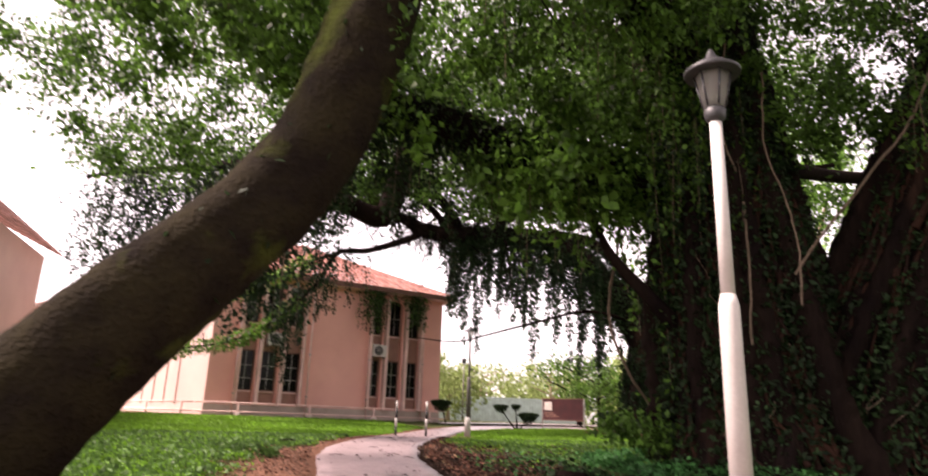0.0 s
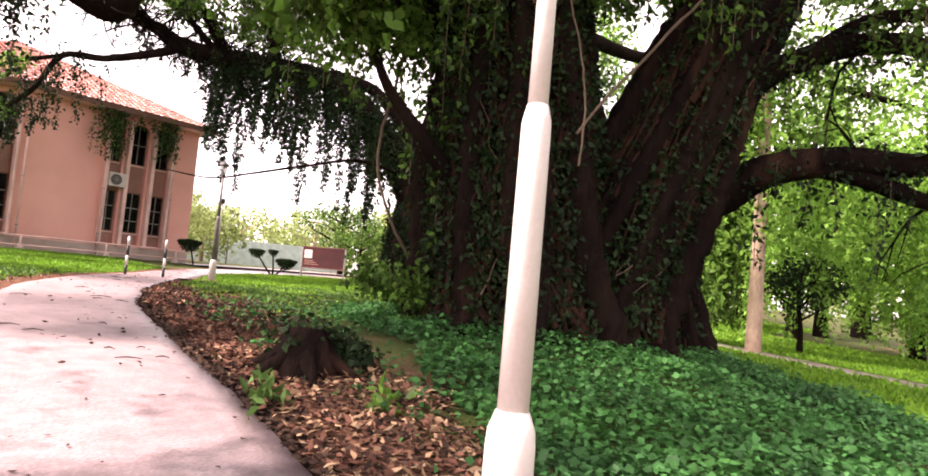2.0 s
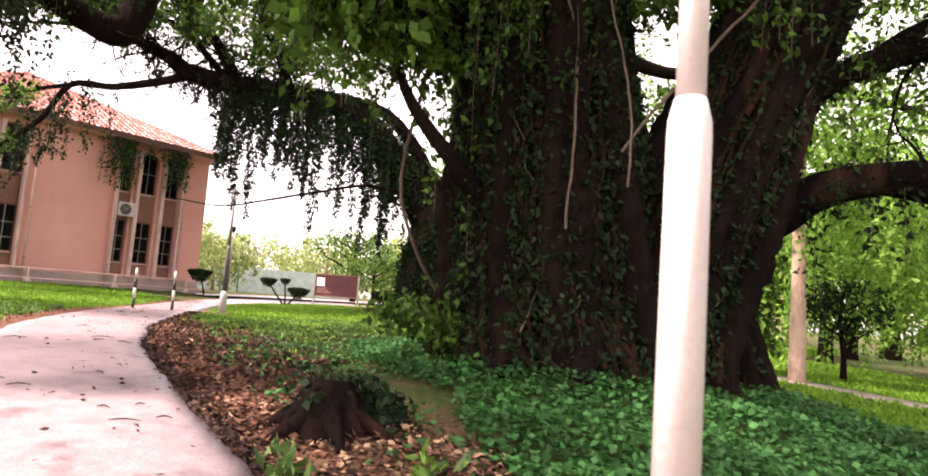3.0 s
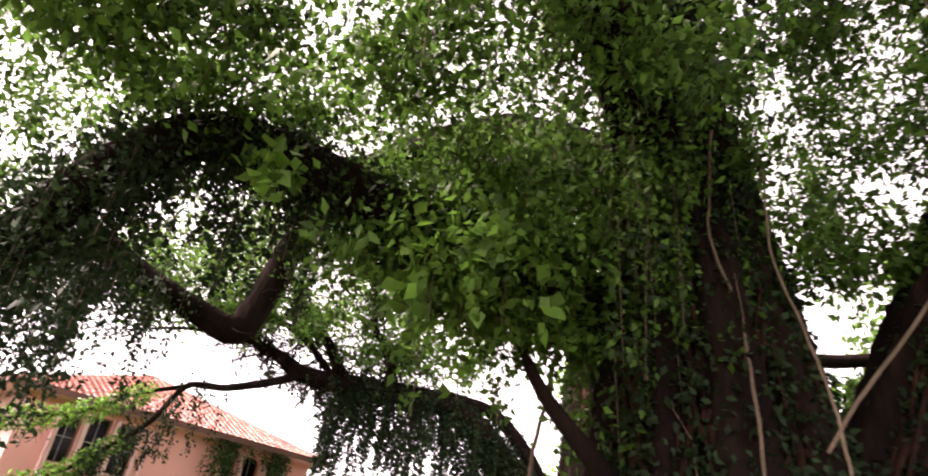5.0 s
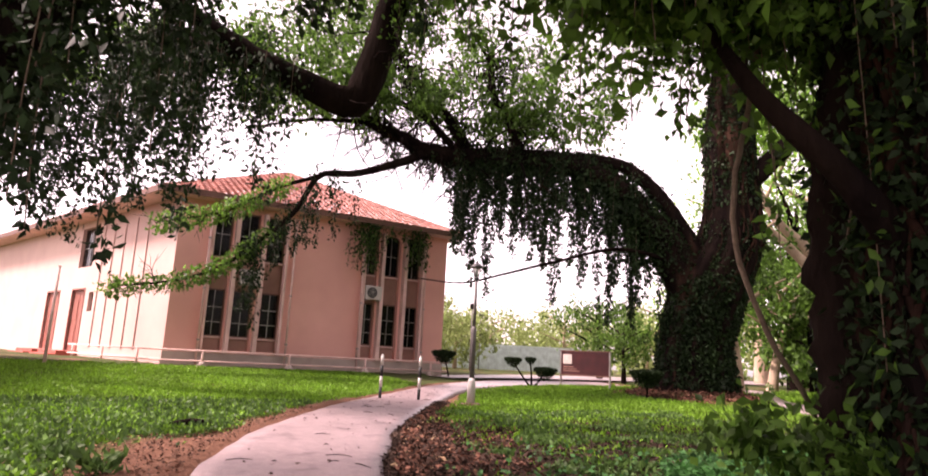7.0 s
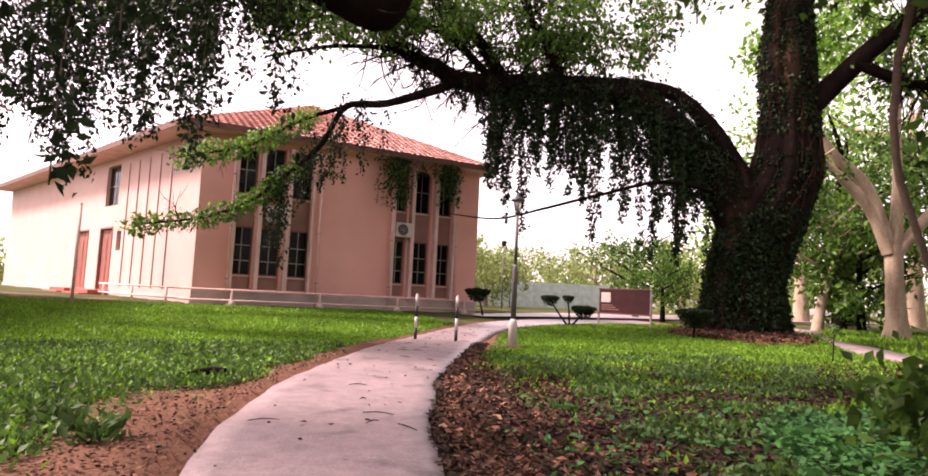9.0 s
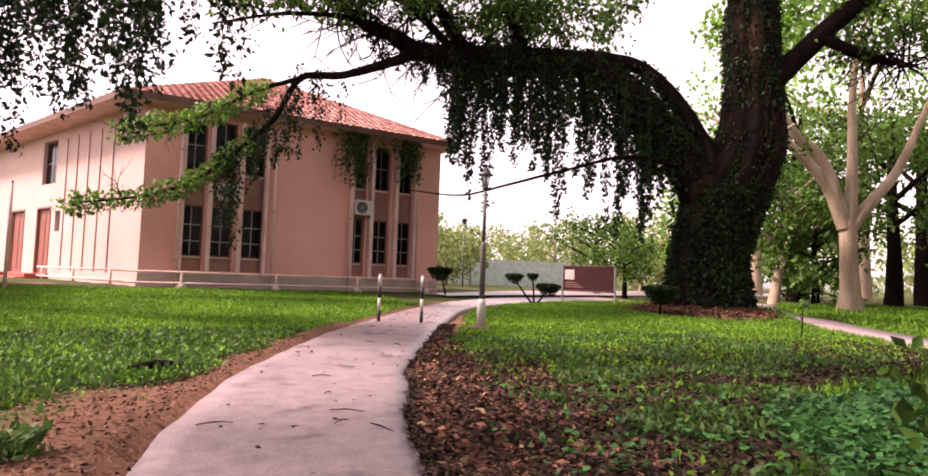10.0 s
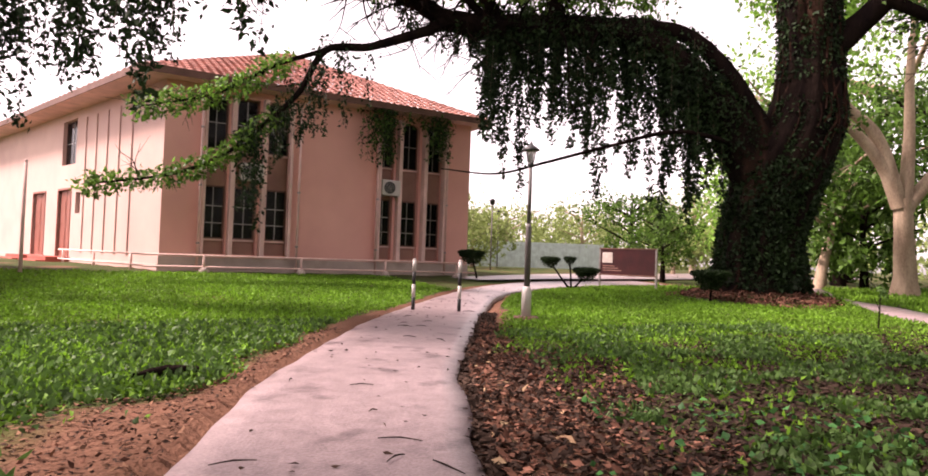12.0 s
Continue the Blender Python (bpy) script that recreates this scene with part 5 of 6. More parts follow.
# sparse ivy that spills over its edge
x, y = scatter(26000, -13.2, -4, -3, 9, lambda a, b: not_ivy(a, b) & (off_path(a, b) > 0.5) & (RNG.uniform(0, 1, len(a)) < np.clip(1.1 - np.hypot(a + 8.3, b - 2.2) / 5.0, 0, 0.5) * patchy(a, b, 1.1)))
P = np.stack([x, y, ground_z(x, y) + RNG.uniform(0.01, 0.10, len(x))], 1)
tagged(new("ground_ivy", leaf_mesh("ground_ivy", P, 0.075, M_IVY, flat=0.4, wide=0.8)), "thin straggling ivy among leaf litter", "ivy", kind="stuff")


def off_back(a, b):
    best = np.full(len(a), 1e9)
    for c in bl[::2]:
        best = np.minimum(best, np.hypot(a - c[0], b - c[1]))
    return best - 0.9


def lawn(n, x0, x1_, y0, y1_, extra, mat, size, hgt, label, up=-0.75, wide=0.35):
    def keep(a, b):
        return (off_path(a, b) > 0.03) & (off_back(a, b) > 0.02) & (np.hypot(a - T2[0] + 0.9, b - T2[1] + 0.6) > 2.3) & not_ivy(a, b) & (bare_at(a, b) * 1.25 + 0.55 * (patchy(a, b, 1.6, 2.0) - 0.5) + RNG.normal(0, 0.12, len(a)) < 0.62) & extra(a, b)
    x, y = scatter(n, x0, x1_, y0, y1_, keep)
    P = np.stack([x, y, ground_z(x, y) + RNG.uniform(-0.01, hgt, len(x))], 1)
    tagged(new("grass", leaf_mesh("grass", P, size, mat, up, wide=wide)), label, "grass", kind="stuff")


def left_side(a, b):
    k = np.argmin(np.hypot(a[:, None] - PC[None, ::6, 0], b[:, None] - PC[None, ::6, 1]), 1) * 6
    k = np.clip(k, 1, len(PC) - 2)
    d = PC[k + 1] - PC[k - 1]
    return d[:, 1] * (a - PC[k, 0]) - d[:, 0] * (b - PC[k, 1]) < 0


def house_clear(a, b):
    return (b < FY - 1.5) & (a > -20)


lawn(240000, -18, -2, 1.5, 26, lambda a, b: left_side(a, b) & house_clear(a, b), M_GRASS, 0.065, 0.06, "bright green rough lawn", -0.35, 0.5)
lawn(90000, -17, -6, 2.5, 14, lambda a, b: left_side(a, b), M_GRASSD, 0.075, 0.06, "low broad-leaved weeds in the lawn", -0.3, 0.7)
lawn(230000, -12, 10, 4, 23, lambda a, b: ~left_side(a, b) & (RNG.uniform(0, 1, len(a)) < np.clip(0.02 + (b - 6.3) / 7 + 0.4 * (patchy(a, b, 0.9, 1.0) - 0.5), 0.1, 1)), M_GRASS, 0.068, 0.05, "bright green lawn under the trees", -0.35, 0.5)
lawn(90000, -10, 0, 3.5, 12, lambda a, b: ~left_side(a, b) & (patchy(a, b, 1.3, 4.0) > np.where(b < 7.5, 0.62, 0.46)), M_GRASSD, 0.07, 0.05, "thin shaded weeds under the trees", -0.3, 0.7)
lawn(100000, -6, 16, -10, 6, lambda a, b: ~left_side(a, b), M_GRASS, 0.11, 0.06, "sunny lawn behind the great fig", -0.7, 0.4)
lawn(34000, 8, 34, 4, 22, lambda a, b: ~left_side(a, b), M_GRASS, 0.16, 0.12, "taller grass by the far trees", -0.9, 0.35)


def litter(n, x0, x1_, y0, y1_, keep, mat, size, label, name="leaf_litter"):
    x, y = scatter(n, x0, x1_, y0, y1_, keep)
    P = np.stack([x, y, ground_z(x, y) + RNG.uniform(0.012, 0.045, len(x))], 1)
    tagged(new(name, leaf_mesh(name, P, size, mat, flat=0.25, wide=0.5)), label, "leaf litter", kind="stuff")


M_LITTERD = material("dark_rotting_leaf", (0.055, 0.034, 0.025), 0.9, 0.1, second=(0.028, 0.018, 0.014), scale=2, fine=8, bump=0, island=0.6)
M_STRAW = material("pale_dry_leaf", (0.36, 0.25, 0.15), 0.9, 0.1, second=(0.28, 0.17, 0.10), scale=2, fine=8, bump=0, island=0.5)
bare_spot = lambda a, b: (off_path(a, b) > 0.02) & (bare_at(a, b) + 0.4 * (patchy(a, b, 1.9) - 0.5) > 0.25)
litter(70000, -16, -6, -6, 13, lambda a, b: bare_spot(a, b) & ~left_side(a, b), M_LITTER, 0.075, "reddish dry leaf litter beside the path")
litter(50000, -16, -6, -6, 13, lambda a, b: bare_spot(a, b) & ~left_side(a, b), M_LITTERD, 0.07, "dark rotting leaf litter beside the path")
litter(1500, -16, -4, -5, 12, lambda a, b: bare_spot(a, b) & ~left_side(a, b), M_STRAW, 0.10, "scattered pale dry leaves")
litter(5000, -14.5, -9, -4, 2.5, lambda a, b: bare_spot(a, b) & ~left_side(a, b), M_STRAW, 0.085, "pale dry stalks and leaves beside the path")
litter(16000, -18, -8, -3, 13, lambda a, b: bare_spot(a, b) & left_side(a, b), M_LITTER, 0.05, "dry leaf crumbs on bare red earth")
litter(60000, -10.5, 3, 3.5, 10.5, lambda a, b: (off_path(a, b) > 0.3) & not_ivy(a, b) & (RNG.uniform(0, 1, len(a)) < np.clip(1.35 - (b - 3.5) / 6.5, 0.1, 1)), M_LITTERD, 0.075, "dark dead leaves under the fig")
# dark leaves along the footpath's edge; their tone also gives its shadow line
i = RNG.integers(0, len(PR) - 1, 26000)
f = RNG.uniform(0, 1, (len(i), 1))
out = (PR - PL) / np.linalg.norm(PR - PL, axis=1)[:, None]
B = PR[i] * (1 - f) + PR[i + 1] * f + out[i] * RNG.uniform(0.0, 0.36, (len(i), 1))
B = B[B[:, 1] < 15]
P = np.stack([B[:, 0], B[:, 1], ground_z(B[:, 0], B[:, 1]) + RNG.uniform(-0.03, 0.02, len(B))], 1)
tagged(new("leaf_litter", leaf_mesh("leaf_litter", P, 0.07, M_LITTERD, flat=0.25, wide=0.5)), "dark leaves along the footpath's edge that also stand for its shadow line", "leaf litter", kind="stuff")
litter(26000, -18, -8, -3, 13, lambda a, b: bare_spot(a, b) & left_side(a, b), M_LITTERD, 0.04, "dark crumbs and bark bits on bare earth")
litter(16000, -18, -8, -3, 13, lambda a, b: bare_spot(a, b) & left_side(a, b), M_DIRT, 0.05, "small red earth clods on bare earth")
litter(9000, 4.5, 10, 13.5, 19, lambda a, b: np.hypot(a - T2[0] + 1.2, b - T2[1] + 0.6) < 2.6, M_LITTER, 0.13, "reddish leaf mound at the tree's foot")
# fallen bits on the footpath
x, y = scatter(4200, -16, 2, -6, 22, lambda a, b: (off_path(a, b) < -0.05) & (RNG.uniform(0, 1, len(a)) < 0.55))
P = np.stack([x, y, ground_z(x, y) + 0.03], 1)
tagged(new("fallen_leaves", leaf_mesh("fallen_leaves", P, 0.055, M_LITTERD, flat=0.1, wide=0.45)), "small dark fallen leaves on the footpath", "leaf litter", kind="stuff")
for k in range(34):
    i = int(RNG.uniform(70, 190))
    c = PL[i] + (PR[i] - PL[i]) * RNG.uniform(0.12, 0.88)
    a = RNG.uniform(0, 3.1)
    ln = RNG.uniform(0.04, 0.17)
    bend = RNG.uniform(-0.3, 0.3)
    p0, p1 = c + ln * np.array([math.cos(a), math.sin(a)]), c - ln * np.array([math.cos(a + bend), math.sin(a + bend)])
    z = float(ground_z(*c)) + 0.026
    tw = limb([(*p0, z), (*c, z + 0.012), (*p1, z)], [0.004, 0.006, 0.003], 5, 0.05, 0.2)
    tagged(new("fallen_twig", limbs_mesh("fallen_twig", [tw], M_BARK)), "small dark twig lying on the footpath", "twig", "twigs on the footpath")

# rotting stump with ivy in the litter
stump = thing("tree_stump", "dark rotting stump among dry leaf litter", "stump", (-11.45, 1.35, tz(-11.45, 1.35)))
made = [limb([(0, 0, -0.1), (0.02, 0, 0.15), (0.06, 0.03, 0.38)], [0.34, 0.24, 0.16], 20, 0.05, 0.2, 0.2)]
for k in range(6):
    a = k * 1.05
    made.append(limb([(0.15 * math.cos(a), 0.15 * math.sin(a), 0.2), (0.35 * math.cos(a), 0.35 * math.sin(a), 0.08), (0.6 * math.cos(a), 0.6 * math.sin(a), -0.05)], [0.09, 0.07, 0.03], 8, 0.08, 0.2))
raw_part("stump", limbs_mesh("stump", made, M_BARK), stump)
P = np.vstack([cloud((0.45, 0.05, 0.14), (0.45, 0.35, 0.14), 1200, 18, 0.09), cloud((0.0, 0.0, 0.3), (0.25, 0.25, 0.12), 120, 8, 0.07)])
raw_part("ivy", leaf_mesh("ivy", P, 0.075, M_LEAFD, 0.2, wide=0.8), stump, "dark ivy leaves", "stuff")
for px_, py_, col, n in ((-12.45, 0.55, M_GRASSD, 60), (-11.75, 0.05, M_LEAFL, 40), (-13.05, 6.9, M_GRASSD, 130), (-13.35, 7.5, M_GRASSD, 160)):
    P = cloud((0, 0, 0.08), (0.16, 0.16, 0.06), n, 6, 0.06)
    w = thing("weed", "small leafy weed tuft beside the footpath", "weed", (px_, py_, tz(px_, py_)), group="weed tufts")
    raw_part("leaves", leaf_mesh("leaves", P, 0.12, col, -0.4, wide=0.45), w, kind="stuff")
lg = thing("fallen_branch", "short dark rotten branch lying on bare earth", "branch", (-11.75, 9.75, tz(-11.75, 9.75) + 0.05), 20)
raw_part("wood", limbs_mesh("wood", [limb([(-0.3, 0, 0), (0, 0.03, 0.02), (0.3, 0, 0)], [0.05, 0.06, 0.04], 9, 0.06, 0.2)], M_BARK), lg)

# ---------- clipped bushes ----------
def clipped_bush(x, y, heads, label):
    """Dish-shaped clipped heads on bent stems."""
    b = thing("clipped_bush", label, "bush", (x, y, tz(x, y)), group="clipped bushes")
    for hx, hy, hz, r in heads:
        st = limb([(0.03 * hx, 0.03 * hy, -0.05), (hx * 0.5 + 0.03, hy * 0.5, hz * 0.4), (hx, hy, hz)], [0.045, 0.035, 0.03], 8, 0.1, 0.15)
        raw_part("stem", limbs_mesh("stem", [st], M_BARK), b)
        n = int(5200 * r * r / 0.25)
        a, u = RNG.uniform(0, 6.28, n), RNG.uniform(0, 1, n) ** 0.5
        top, low = 0.16 * r * (1 - u ** 2), -0.95 * r * (1 - u ** 2.4)
        zz = hz + 0.1 + low + (top - low) * np.where(RNG.uniform(0, 1, n) > 0.5, RNG.uniform(0.85, 1, n), RNG.uniform(0, 1, n)) + RNG.normal(0, 0.015, n)
        P = np.stack([hx + r * u * np.cos(a), hy + r * u * np.sin(a), zz], 1)
        raw_part("head", leaf_mesh("head", P, 0.065, M_LEAFD, 0.0, wide=0.6), b, "dark clipped foliage head", "stuff")
    return b


clipped_bush(1.75, 25.45, [(-0.3, 0.05, 0.98, 0.52)], "dark clipped dish-shaped bush by the building's corner")
clipped_bush(3.5, 21.8, [(-0.68, 0.4, 0.98, 0.34), (-0.06, 0.04, 1.02, 0.22), (0.48, -0.27, 0.62, 0.46)], "bush clipped into several flat heads on the lawn")
clipped_bush(4.0, 16.1, [(0.0, 0.0, 0.78, 0.55)], "dark flat-topped clipped bush beside the leaf mound")
sapling = thing("sapling", "thin bare sapling in the lawn", "sapling", (2.5, 10.6, tz(2.5, 10.6)))
raw_part("stem", limbs_mesh("stem", [limb([(0, 0, -0.05), (0.05, 0.0, 0.4), (0.16, 0.05, 0.85)], [0.02, 0.015, 0.006], 6, 0.1, 0.2), limb([(0.05, 0, 0.4), (-0.12, 0.05, 0.7)], [0.01, 0.004], 5, 0.1, 0.2)], M_BARK), sapling)
raw_part("leaves", leaf_mesh("leaves", cloud((0.1, 0, 0.75), (0.15, 0.12, 0.15), 60, 6, 0.05), 0.08, M_GRASSD), sapling, kind="stuff")

# ---------- trees beyond ----------
pale = thing("pale_tree", "tall pale-barked tree with bare forking limbs", "tree", (20.8, 18.5, tz(20.8, 18.5)))
RV = np.array([0.852, -0.523, 0])


def pt(r, z, f=0.0):
    return tuple(np.array([0.523, 0.852, 0]) * f + RV * r + [0, 0, z])


raw_part("trunk", limbs_mesh("trunk", [limb([pt(0, -0.3), pt(0, 1.0), pt(-0.1, 3.0), pt(-0.15, 4.6)], [0.72, 0.44, 0.38, 0.38], 28, 0.2, 0.06, 0.06)], M_PALE), pale)
for pts, rad in (([pt(-0.3, 4.2), pt(-1.2, 6.2), pt(-2.7, 7.9), pt(-4.3, 9.2)], [0.34, 0.27, 0.22, 0.14]), ([pt(-0.3, 4.2), pt(-1.4, 7.4), pt(-3.0, 9.0), pt(-4.2, 11.2), pt(-5.0, 14)], [0.36, 0.28, 0.22, 0.16, 0.08]),
                 ([pt(-0.1, 4.3), pt(0.1, 7.5), pt(0.1, 10.5), pt(0.4, 13.5), pt(1.4, 16)], [0.34, 0.24, 0.18, 0.13, 0.07]), ([pt(0.0, 4.2), pt(1.1, 5.6), pt(2.5, 7.4), pt(4.4, 11.5)], [0.34, 0.28, 0.22, 0.1])):
    made = limb(pts, rad, 14, 0.3, 0.08, 0.03)
    raw_part("limb", limbs_mesh("limb", [made], M_PALE), pale)
P = np.vstack([cloud((0, 0, 16), (6, 6, 2), 4000, 60, 0.6), cloud(pt(-5, 14), (3, 3, 1.2), 1500, 30, 0.5)])
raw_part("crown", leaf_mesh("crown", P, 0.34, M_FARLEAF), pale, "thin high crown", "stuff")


def far_tree(x, y, h, w, leaf, bark, n, label, size=0.38, flat=0.5, low=0.35, lean=0.0, slim=1.0):
    z0 = tz(x, y, -0.2)
    t = thing("tree", label, "tree", (x, y, z0), group="trees round the lawn")
    r = 0.028 * h * slim
    tr = [limb([(0, 0, 0), (lean * 0.3, 0, h * 0.3), (lean, 0.1, h * 0.62), (lean * 1.2, 0, h * 0.9)], [r * 1.5, r, r * 0.75, r * 0.25], 10, 0.5, 0.1, 0.05)]
    for k in range(7):
        a = k * 2.4 + x
        zb = h * (0.4 + 0.06 * k)
        tr.append(limb([(lean * 0.6, 0, zb), (lean * 0.6 + 0.25 * w * math.cos(a), 0.25 * w * math.sin(a), zb + 0.12 * h), (lean * 0.6 + 0.45 * w * math.cos(a), 0.45 * w * math.sin(a), zb + 0.2 * h)], [r * 0.5, r * 0.35, r * 0.12], 7, 0.5, 0.1))
    raw_part("trunk", limbs_mesh("trunk", tr, bark), t)
    P = np.vstack([cloud((lean, 0, h * (low + 1) / 2), (w / 2, w / 2, h * (1 - low) / 2), int(n * 0.75), 46, w * 0.07), cloud((lean, 0, h * 0.8), (w * 0.6, w * 0.6, h * 0.16), int(n * 0.25), 30, w * 0.06)])
    raw_part("crown", leaf_mesh("crown", P, size, leaf), t, kind="stuff")
    return t


# right-hand wood behind the second footpath
for x, y, h, w, n, lf in ((31, 21, 13, 9, 3600, M_LEAF), (27, 25, 11, 8, 3000, M_LEAF), (36, 15, 14, 10, 3600, M_LEAF), (33, 28, 15, 10, 3600, M_LEAF), (26, 31, 9, 7, 2600, M_FARLEAF), (40, 23, 16, 12, 3600, M_LEAF),
                          (24, 22, 6, 6, 2600, M_LEAF), (29, 14, 7, 7, 2600, M_LEAF), (33, 9, 12, 9, 3200, M_LEAF), (27, 3, 10, 9, 3200, M_LEAF), (24, -3, 11, 9, 3200, M_FARLEAF), (30, -6, 13, 10, 3200, M_LEAF),
                          (22, 8, 9, 7, 3000, M_LEAF), (19, -9, 10, 9, 3000, M_FARLEAF), (36, 2, 15, 11, 3200, M_FARLEAF), (15, -14, 10, 9, 2600, M_LEAF)):
    far_tree(x, y, h, w, lf, M_BARK, n, "leafy green tree at the wood's edge", 0.36, low=0.15)
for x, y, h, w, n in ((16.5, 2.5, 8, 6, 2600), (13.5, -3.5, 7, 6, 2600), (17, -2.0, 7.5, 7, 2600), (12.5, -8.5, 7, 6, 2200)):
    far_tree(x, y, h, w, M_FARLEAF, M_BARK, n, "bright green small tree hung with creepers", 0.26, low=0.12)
for x, y, h, lean_, r in ((15.6, 21.0, 9, -0.8, 1.2), (21.5, 23.0, 8, 2.6, 1.0)):
    far_tree(x, y, h, 6, M_LEAF, M_PALE, 2200, "slender pale trunk at the wood's edge", 0.3, low=0.45, lean=lean_, slim=r)
# slim pale trunk and creeper columns on the sunny lawn behind the fig
pole_tree = thing("slim_tree", "slim pale trunk hung with creepers behind the fig", "tree", (0, 0, 0))
raw_part("trunk", limbs_mesh("trunk", [limb([(2.3, 0.75, tz(2.3, 0.75, -0.1)), (2.32, 0.75, 2.5), (2.4, 0.8, 6.0), (2.4, 0.9, 9.5)], [0.2, 0.155, 0.14, 0.1], 14, 0.2, 0.08)], M_PALE), pole_tree)
hang = np.array([(-6.8, 2.3, 5.2), (-3.2, 3.4, 6.3), (0.5, 3.5, 7.0), (2.0, 2.2, 7.3), (3.2, 1.0, 7.4), (5.5, -0.5, 7.2), (8, -2.5, 7.0)])
raw_part("limb", limbs_mesh("limb", [limb([tuple(p) for p in hang], [0.2, 0.18, 0.16, 0.15, 0.14, 0.12, 0.06], 10, 0.3, 0.1)], M_BARK), pole_tree)
tops = np.array([(1.9 + RNG.normal(0, 0.18), 3.1 + RNG.normal(0, 0.2), 7.0) for _ in range(26)] + [(2.6 + RNG.normal(0, 0.14), 1.8 + RNG.normal(0, 0.2), 7.2) for _ in range(24)] + [(1.4 + RNG.normal(0, 0.1), 4.0 + RNG.normal(0, 0.2), 7.0) for _ in range(10)])
P, lines = strands(tops, np.full(len(tops), 7.0) * RNG.uniform(0.8, 1.0, len(tops)), 34, 0.16, 0.05)
raw_part("hanging_creeper", leaf_mesh("hanging_creeper", P[P[:, 2] > -0.3], 0.17, M_LEAF), pole_tree, "creeper columns down to the grass", "stuff")
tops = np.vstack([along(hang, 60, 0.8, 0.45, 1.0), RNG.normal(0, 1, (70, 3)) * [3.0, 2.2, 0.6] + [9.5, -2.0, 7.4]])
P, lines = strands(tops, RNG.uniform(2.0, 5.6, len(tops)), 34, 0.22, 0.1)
raw_part("hanging_creeper", leaf_mesh("hanging_creeper", P, 0.19, M_FARLEAF), pole_tree, "hanging creepers with sun-brightened leaf colour", "stuff")
# curtain uses the brightened leaf, its sunlight partly in the colour
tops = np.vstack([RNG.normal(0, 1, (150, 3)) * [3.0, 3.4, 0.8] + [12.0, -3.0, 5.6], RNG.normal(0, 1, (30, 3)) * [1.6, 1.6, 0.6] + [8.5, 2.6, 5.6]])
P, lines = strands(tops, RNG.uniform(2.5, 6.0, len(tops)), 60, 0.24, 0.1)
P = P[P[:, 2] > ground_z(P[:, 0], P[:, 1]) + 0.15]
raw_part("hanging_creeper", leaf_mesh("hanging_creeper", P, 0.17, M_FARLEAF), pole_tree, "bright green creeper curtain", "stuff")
raw_part("crown", leaf_mesh("crown", np.vstack([cloud((4, 0.5, 8.5), (5, 3.5, 1.0), 1800, 50, 0.35), cloud((11, -4, 8.5), (4, 4, 1.0), 1200, 40, 0.35)]), 0.2, M_LEAF), pole_tree, "leafy crown", "stuff")
far_tree(5.2, 0.2, 3.0, 2.2, M_LEAFD, M_BARK, 1400, "small dark tree on the sunny lawn", 0.13, low=0.45, slim=0.8)

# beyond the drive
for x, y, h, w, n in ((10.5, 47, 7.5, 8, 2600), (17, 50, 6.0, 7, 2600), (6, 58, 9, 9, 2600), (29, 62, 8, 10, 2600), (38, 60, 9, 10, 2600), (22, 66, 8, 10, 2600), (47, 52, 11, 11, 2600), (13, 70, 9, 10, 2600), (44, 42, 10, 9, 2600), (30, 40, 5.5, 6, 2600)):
    far_tree(x, y, h * 0.86, w, M_HAZELEAF, M_PALE, n, "yellow-green tree beyond the drive, haze painted into its leaves", 0.36, low=0.18)
far_tree(15.5, 30.5, 5.2, 5.5, M_LEAF, M_BARK, 3200, "spreading low tree beside the notice board", 0.22, low=0.2)
far_tree(12.5, 25.5, 3.6, 3.6, M_LEAF, M_BARK, 2200, "spreading low tree beside the notice board", 0.18, low=0.3)
for x, y, h, w in ((46, 30, 22, 22), (52, 12, 22, 22), (40, 36, 20, 16)):
    t = far_tree(x, y, h, w, M_FARLEAF, M_PALE, 1700, "very tall spreading tree with thin layered crown", 0.5, low=0.62, slim=0.8)
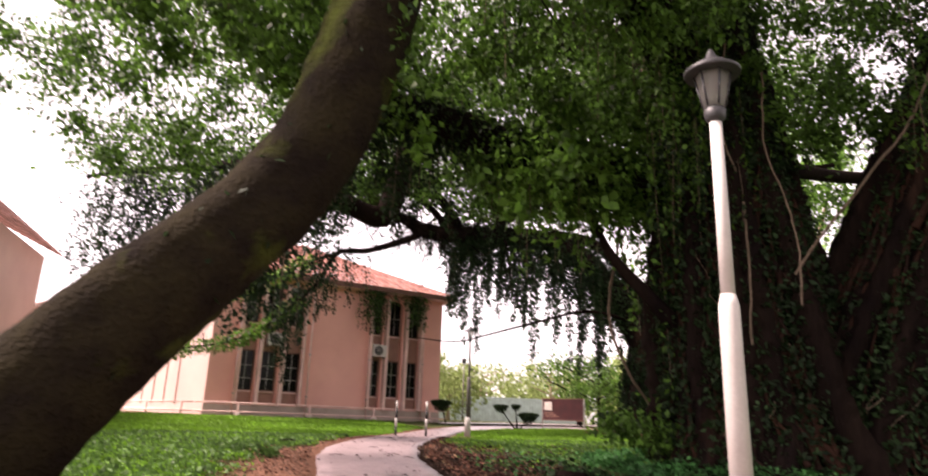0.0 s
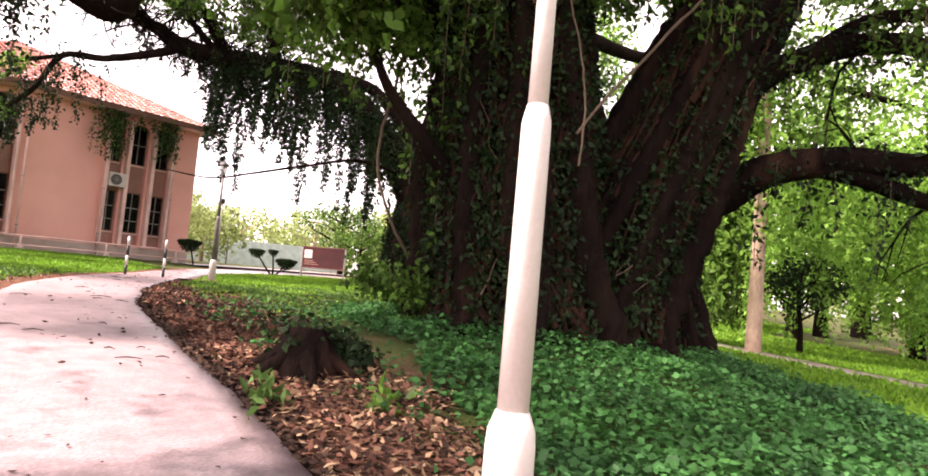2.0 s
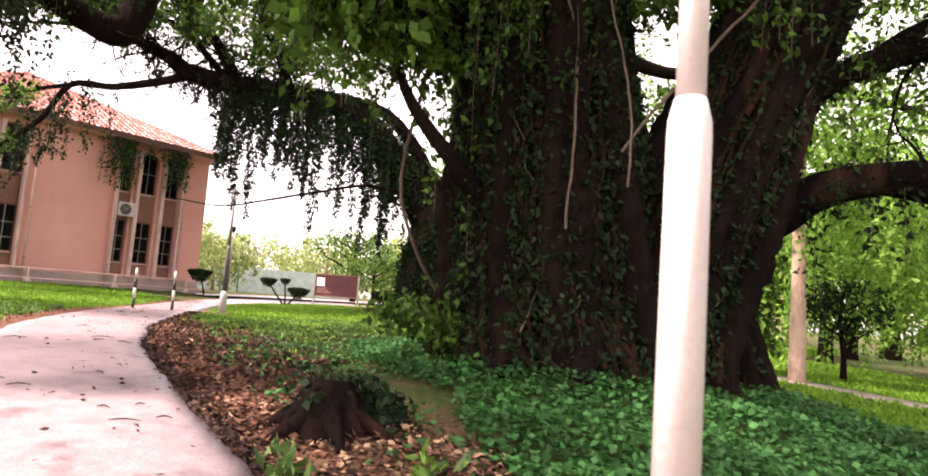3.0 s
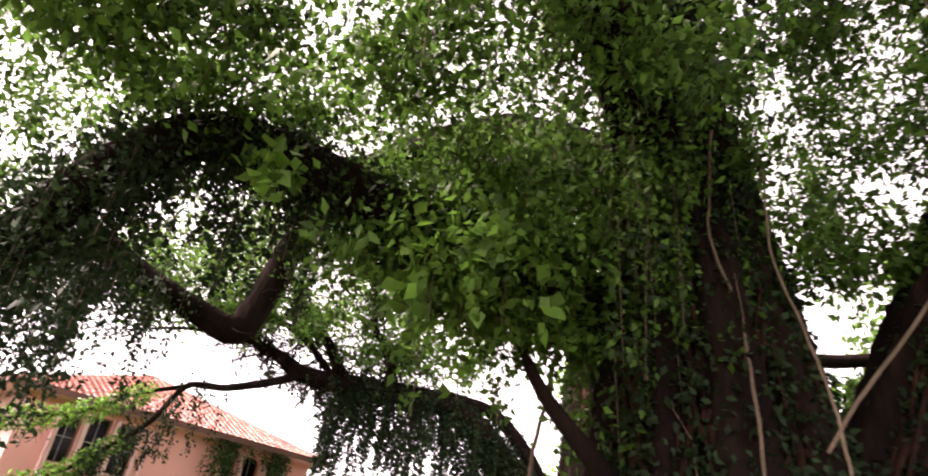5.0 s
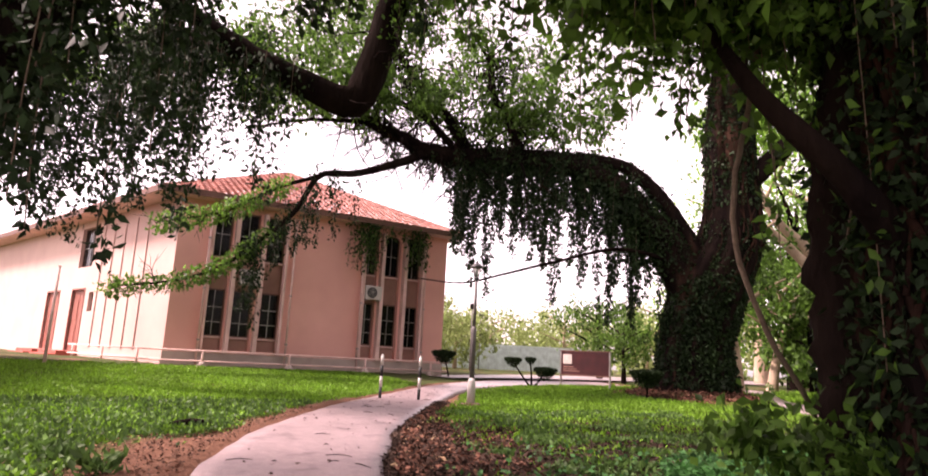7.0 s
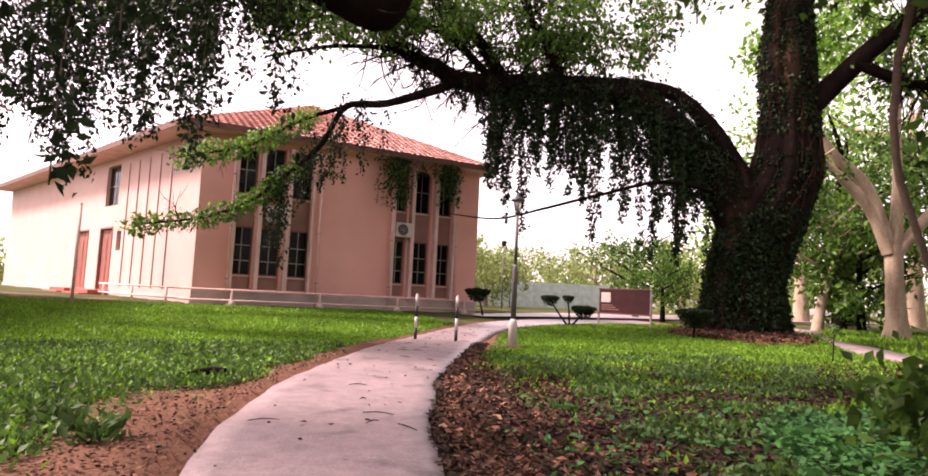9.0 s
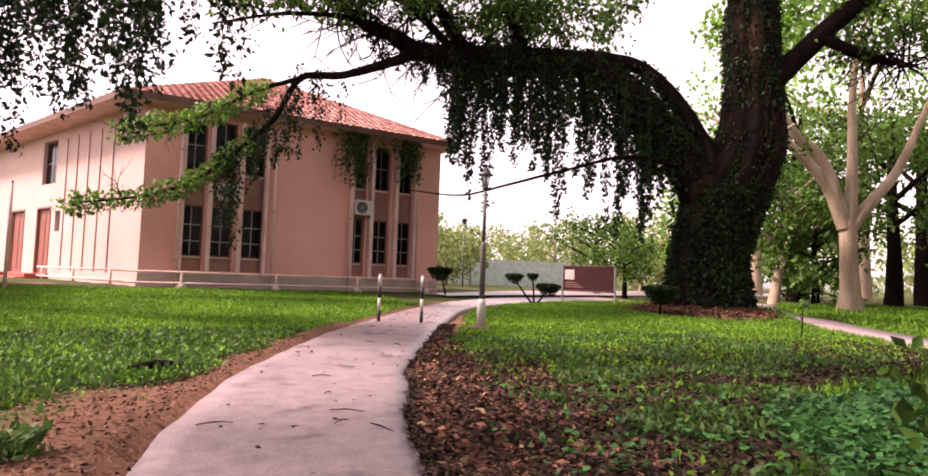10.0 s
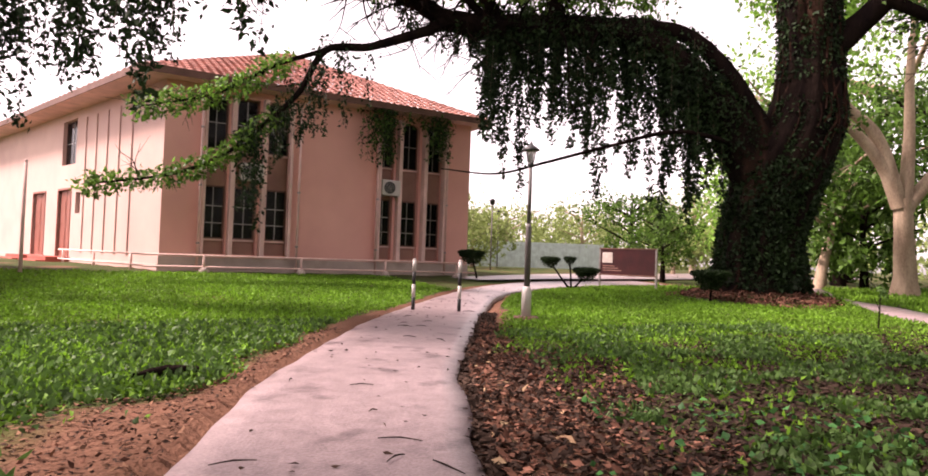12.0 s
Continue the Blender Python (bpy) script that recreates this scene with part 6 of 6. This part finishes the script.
# far woods close the horizon, in the leaf colour paled for haze
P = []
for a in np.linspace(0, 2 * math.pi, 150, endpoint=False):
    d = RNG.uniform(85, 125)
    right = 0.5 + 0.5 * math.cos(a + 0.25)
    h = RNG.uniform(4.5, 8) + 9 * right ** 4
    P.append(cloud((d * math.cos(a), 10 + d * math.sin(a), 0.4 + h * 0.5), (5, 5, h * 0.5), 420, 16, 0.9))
tagged(new("far_woods", leaf_mesh("far_woods", np.vstack(P), 0.95, M_HAZELEAF)), "far woods round the grounds, haze painted into their leaves", "woods", kind="stuff")

# pale sheet fence beyond the drive
fence = thing("sheet_fence", "long pale teal corrugated sheet fence beyond the drive", "fence", (17.0, 56.5, 0.5), -24)
for k in range(14):
    bm = bmesh.new()
    rows = [[bm.verts.new((k * 1.25 + u * 0.0775, 0.012 * math.sin(u * 1.57) + t, z)) for u in range(17)] for t, z in ((0, 0.1), (0, 2.5), (0.02, 2.5), (0.02, 0.1))]
    for a, b in zip(rows, rows[1:] + rows[:1]):
        for u in range(16):
            bm.faces.new((a[u], a[u + 1], b[u + 1], b[u]))
    part("sheet", bm, M_TEAL, fence)
for k in range(8):
    bm = bmesh.new()
    box(bm, k * 2.5 - 0.04, 0.06, -0.2, k * 2.5 + 0.04, 0.14, 2.6)
    part("post", bm, M_WIRE, fence)


def plain_pole(x, y, h, label, lantern=True):
    p = thing("lamp_pole" if lantern else "pole", label, "lamp post" if lantern else "pole", (x, y, tz(x, y)), group="plain poles")
    bm = bmesh.new()
    cyl(bm, (0, 0, -0.1), (0, 0, h), 0.05, 0.04, 12)
    part("pole", bm, M_GREYPOST if lantern else M_FIN, p)
    bm = bmesh.new()
    turned(bm, [(0.05, h), (0.16, h + 0.05), (0.18, h + 0.3), (0.22, h + 0.33), (0.03, h + 0.45)] if lantern else [(0.045, h), (0.05, h + 0.02), (0.02, h + 0.06)], segs=14)
    part("lantern" if lantern else "cap", bm, M_DARK if lantern else M_FIN, p)


plain_pole(12.4, 40.4, 4.4, "far slim lamp pole beyond the drive")
plain_pole(18.5, 48.5, 4.4, "far slim lamp pole beyond the drive")
plain_pole(-13.5, 24.8, 3.1, "slim pale pole on the lawn by the side wall", False)
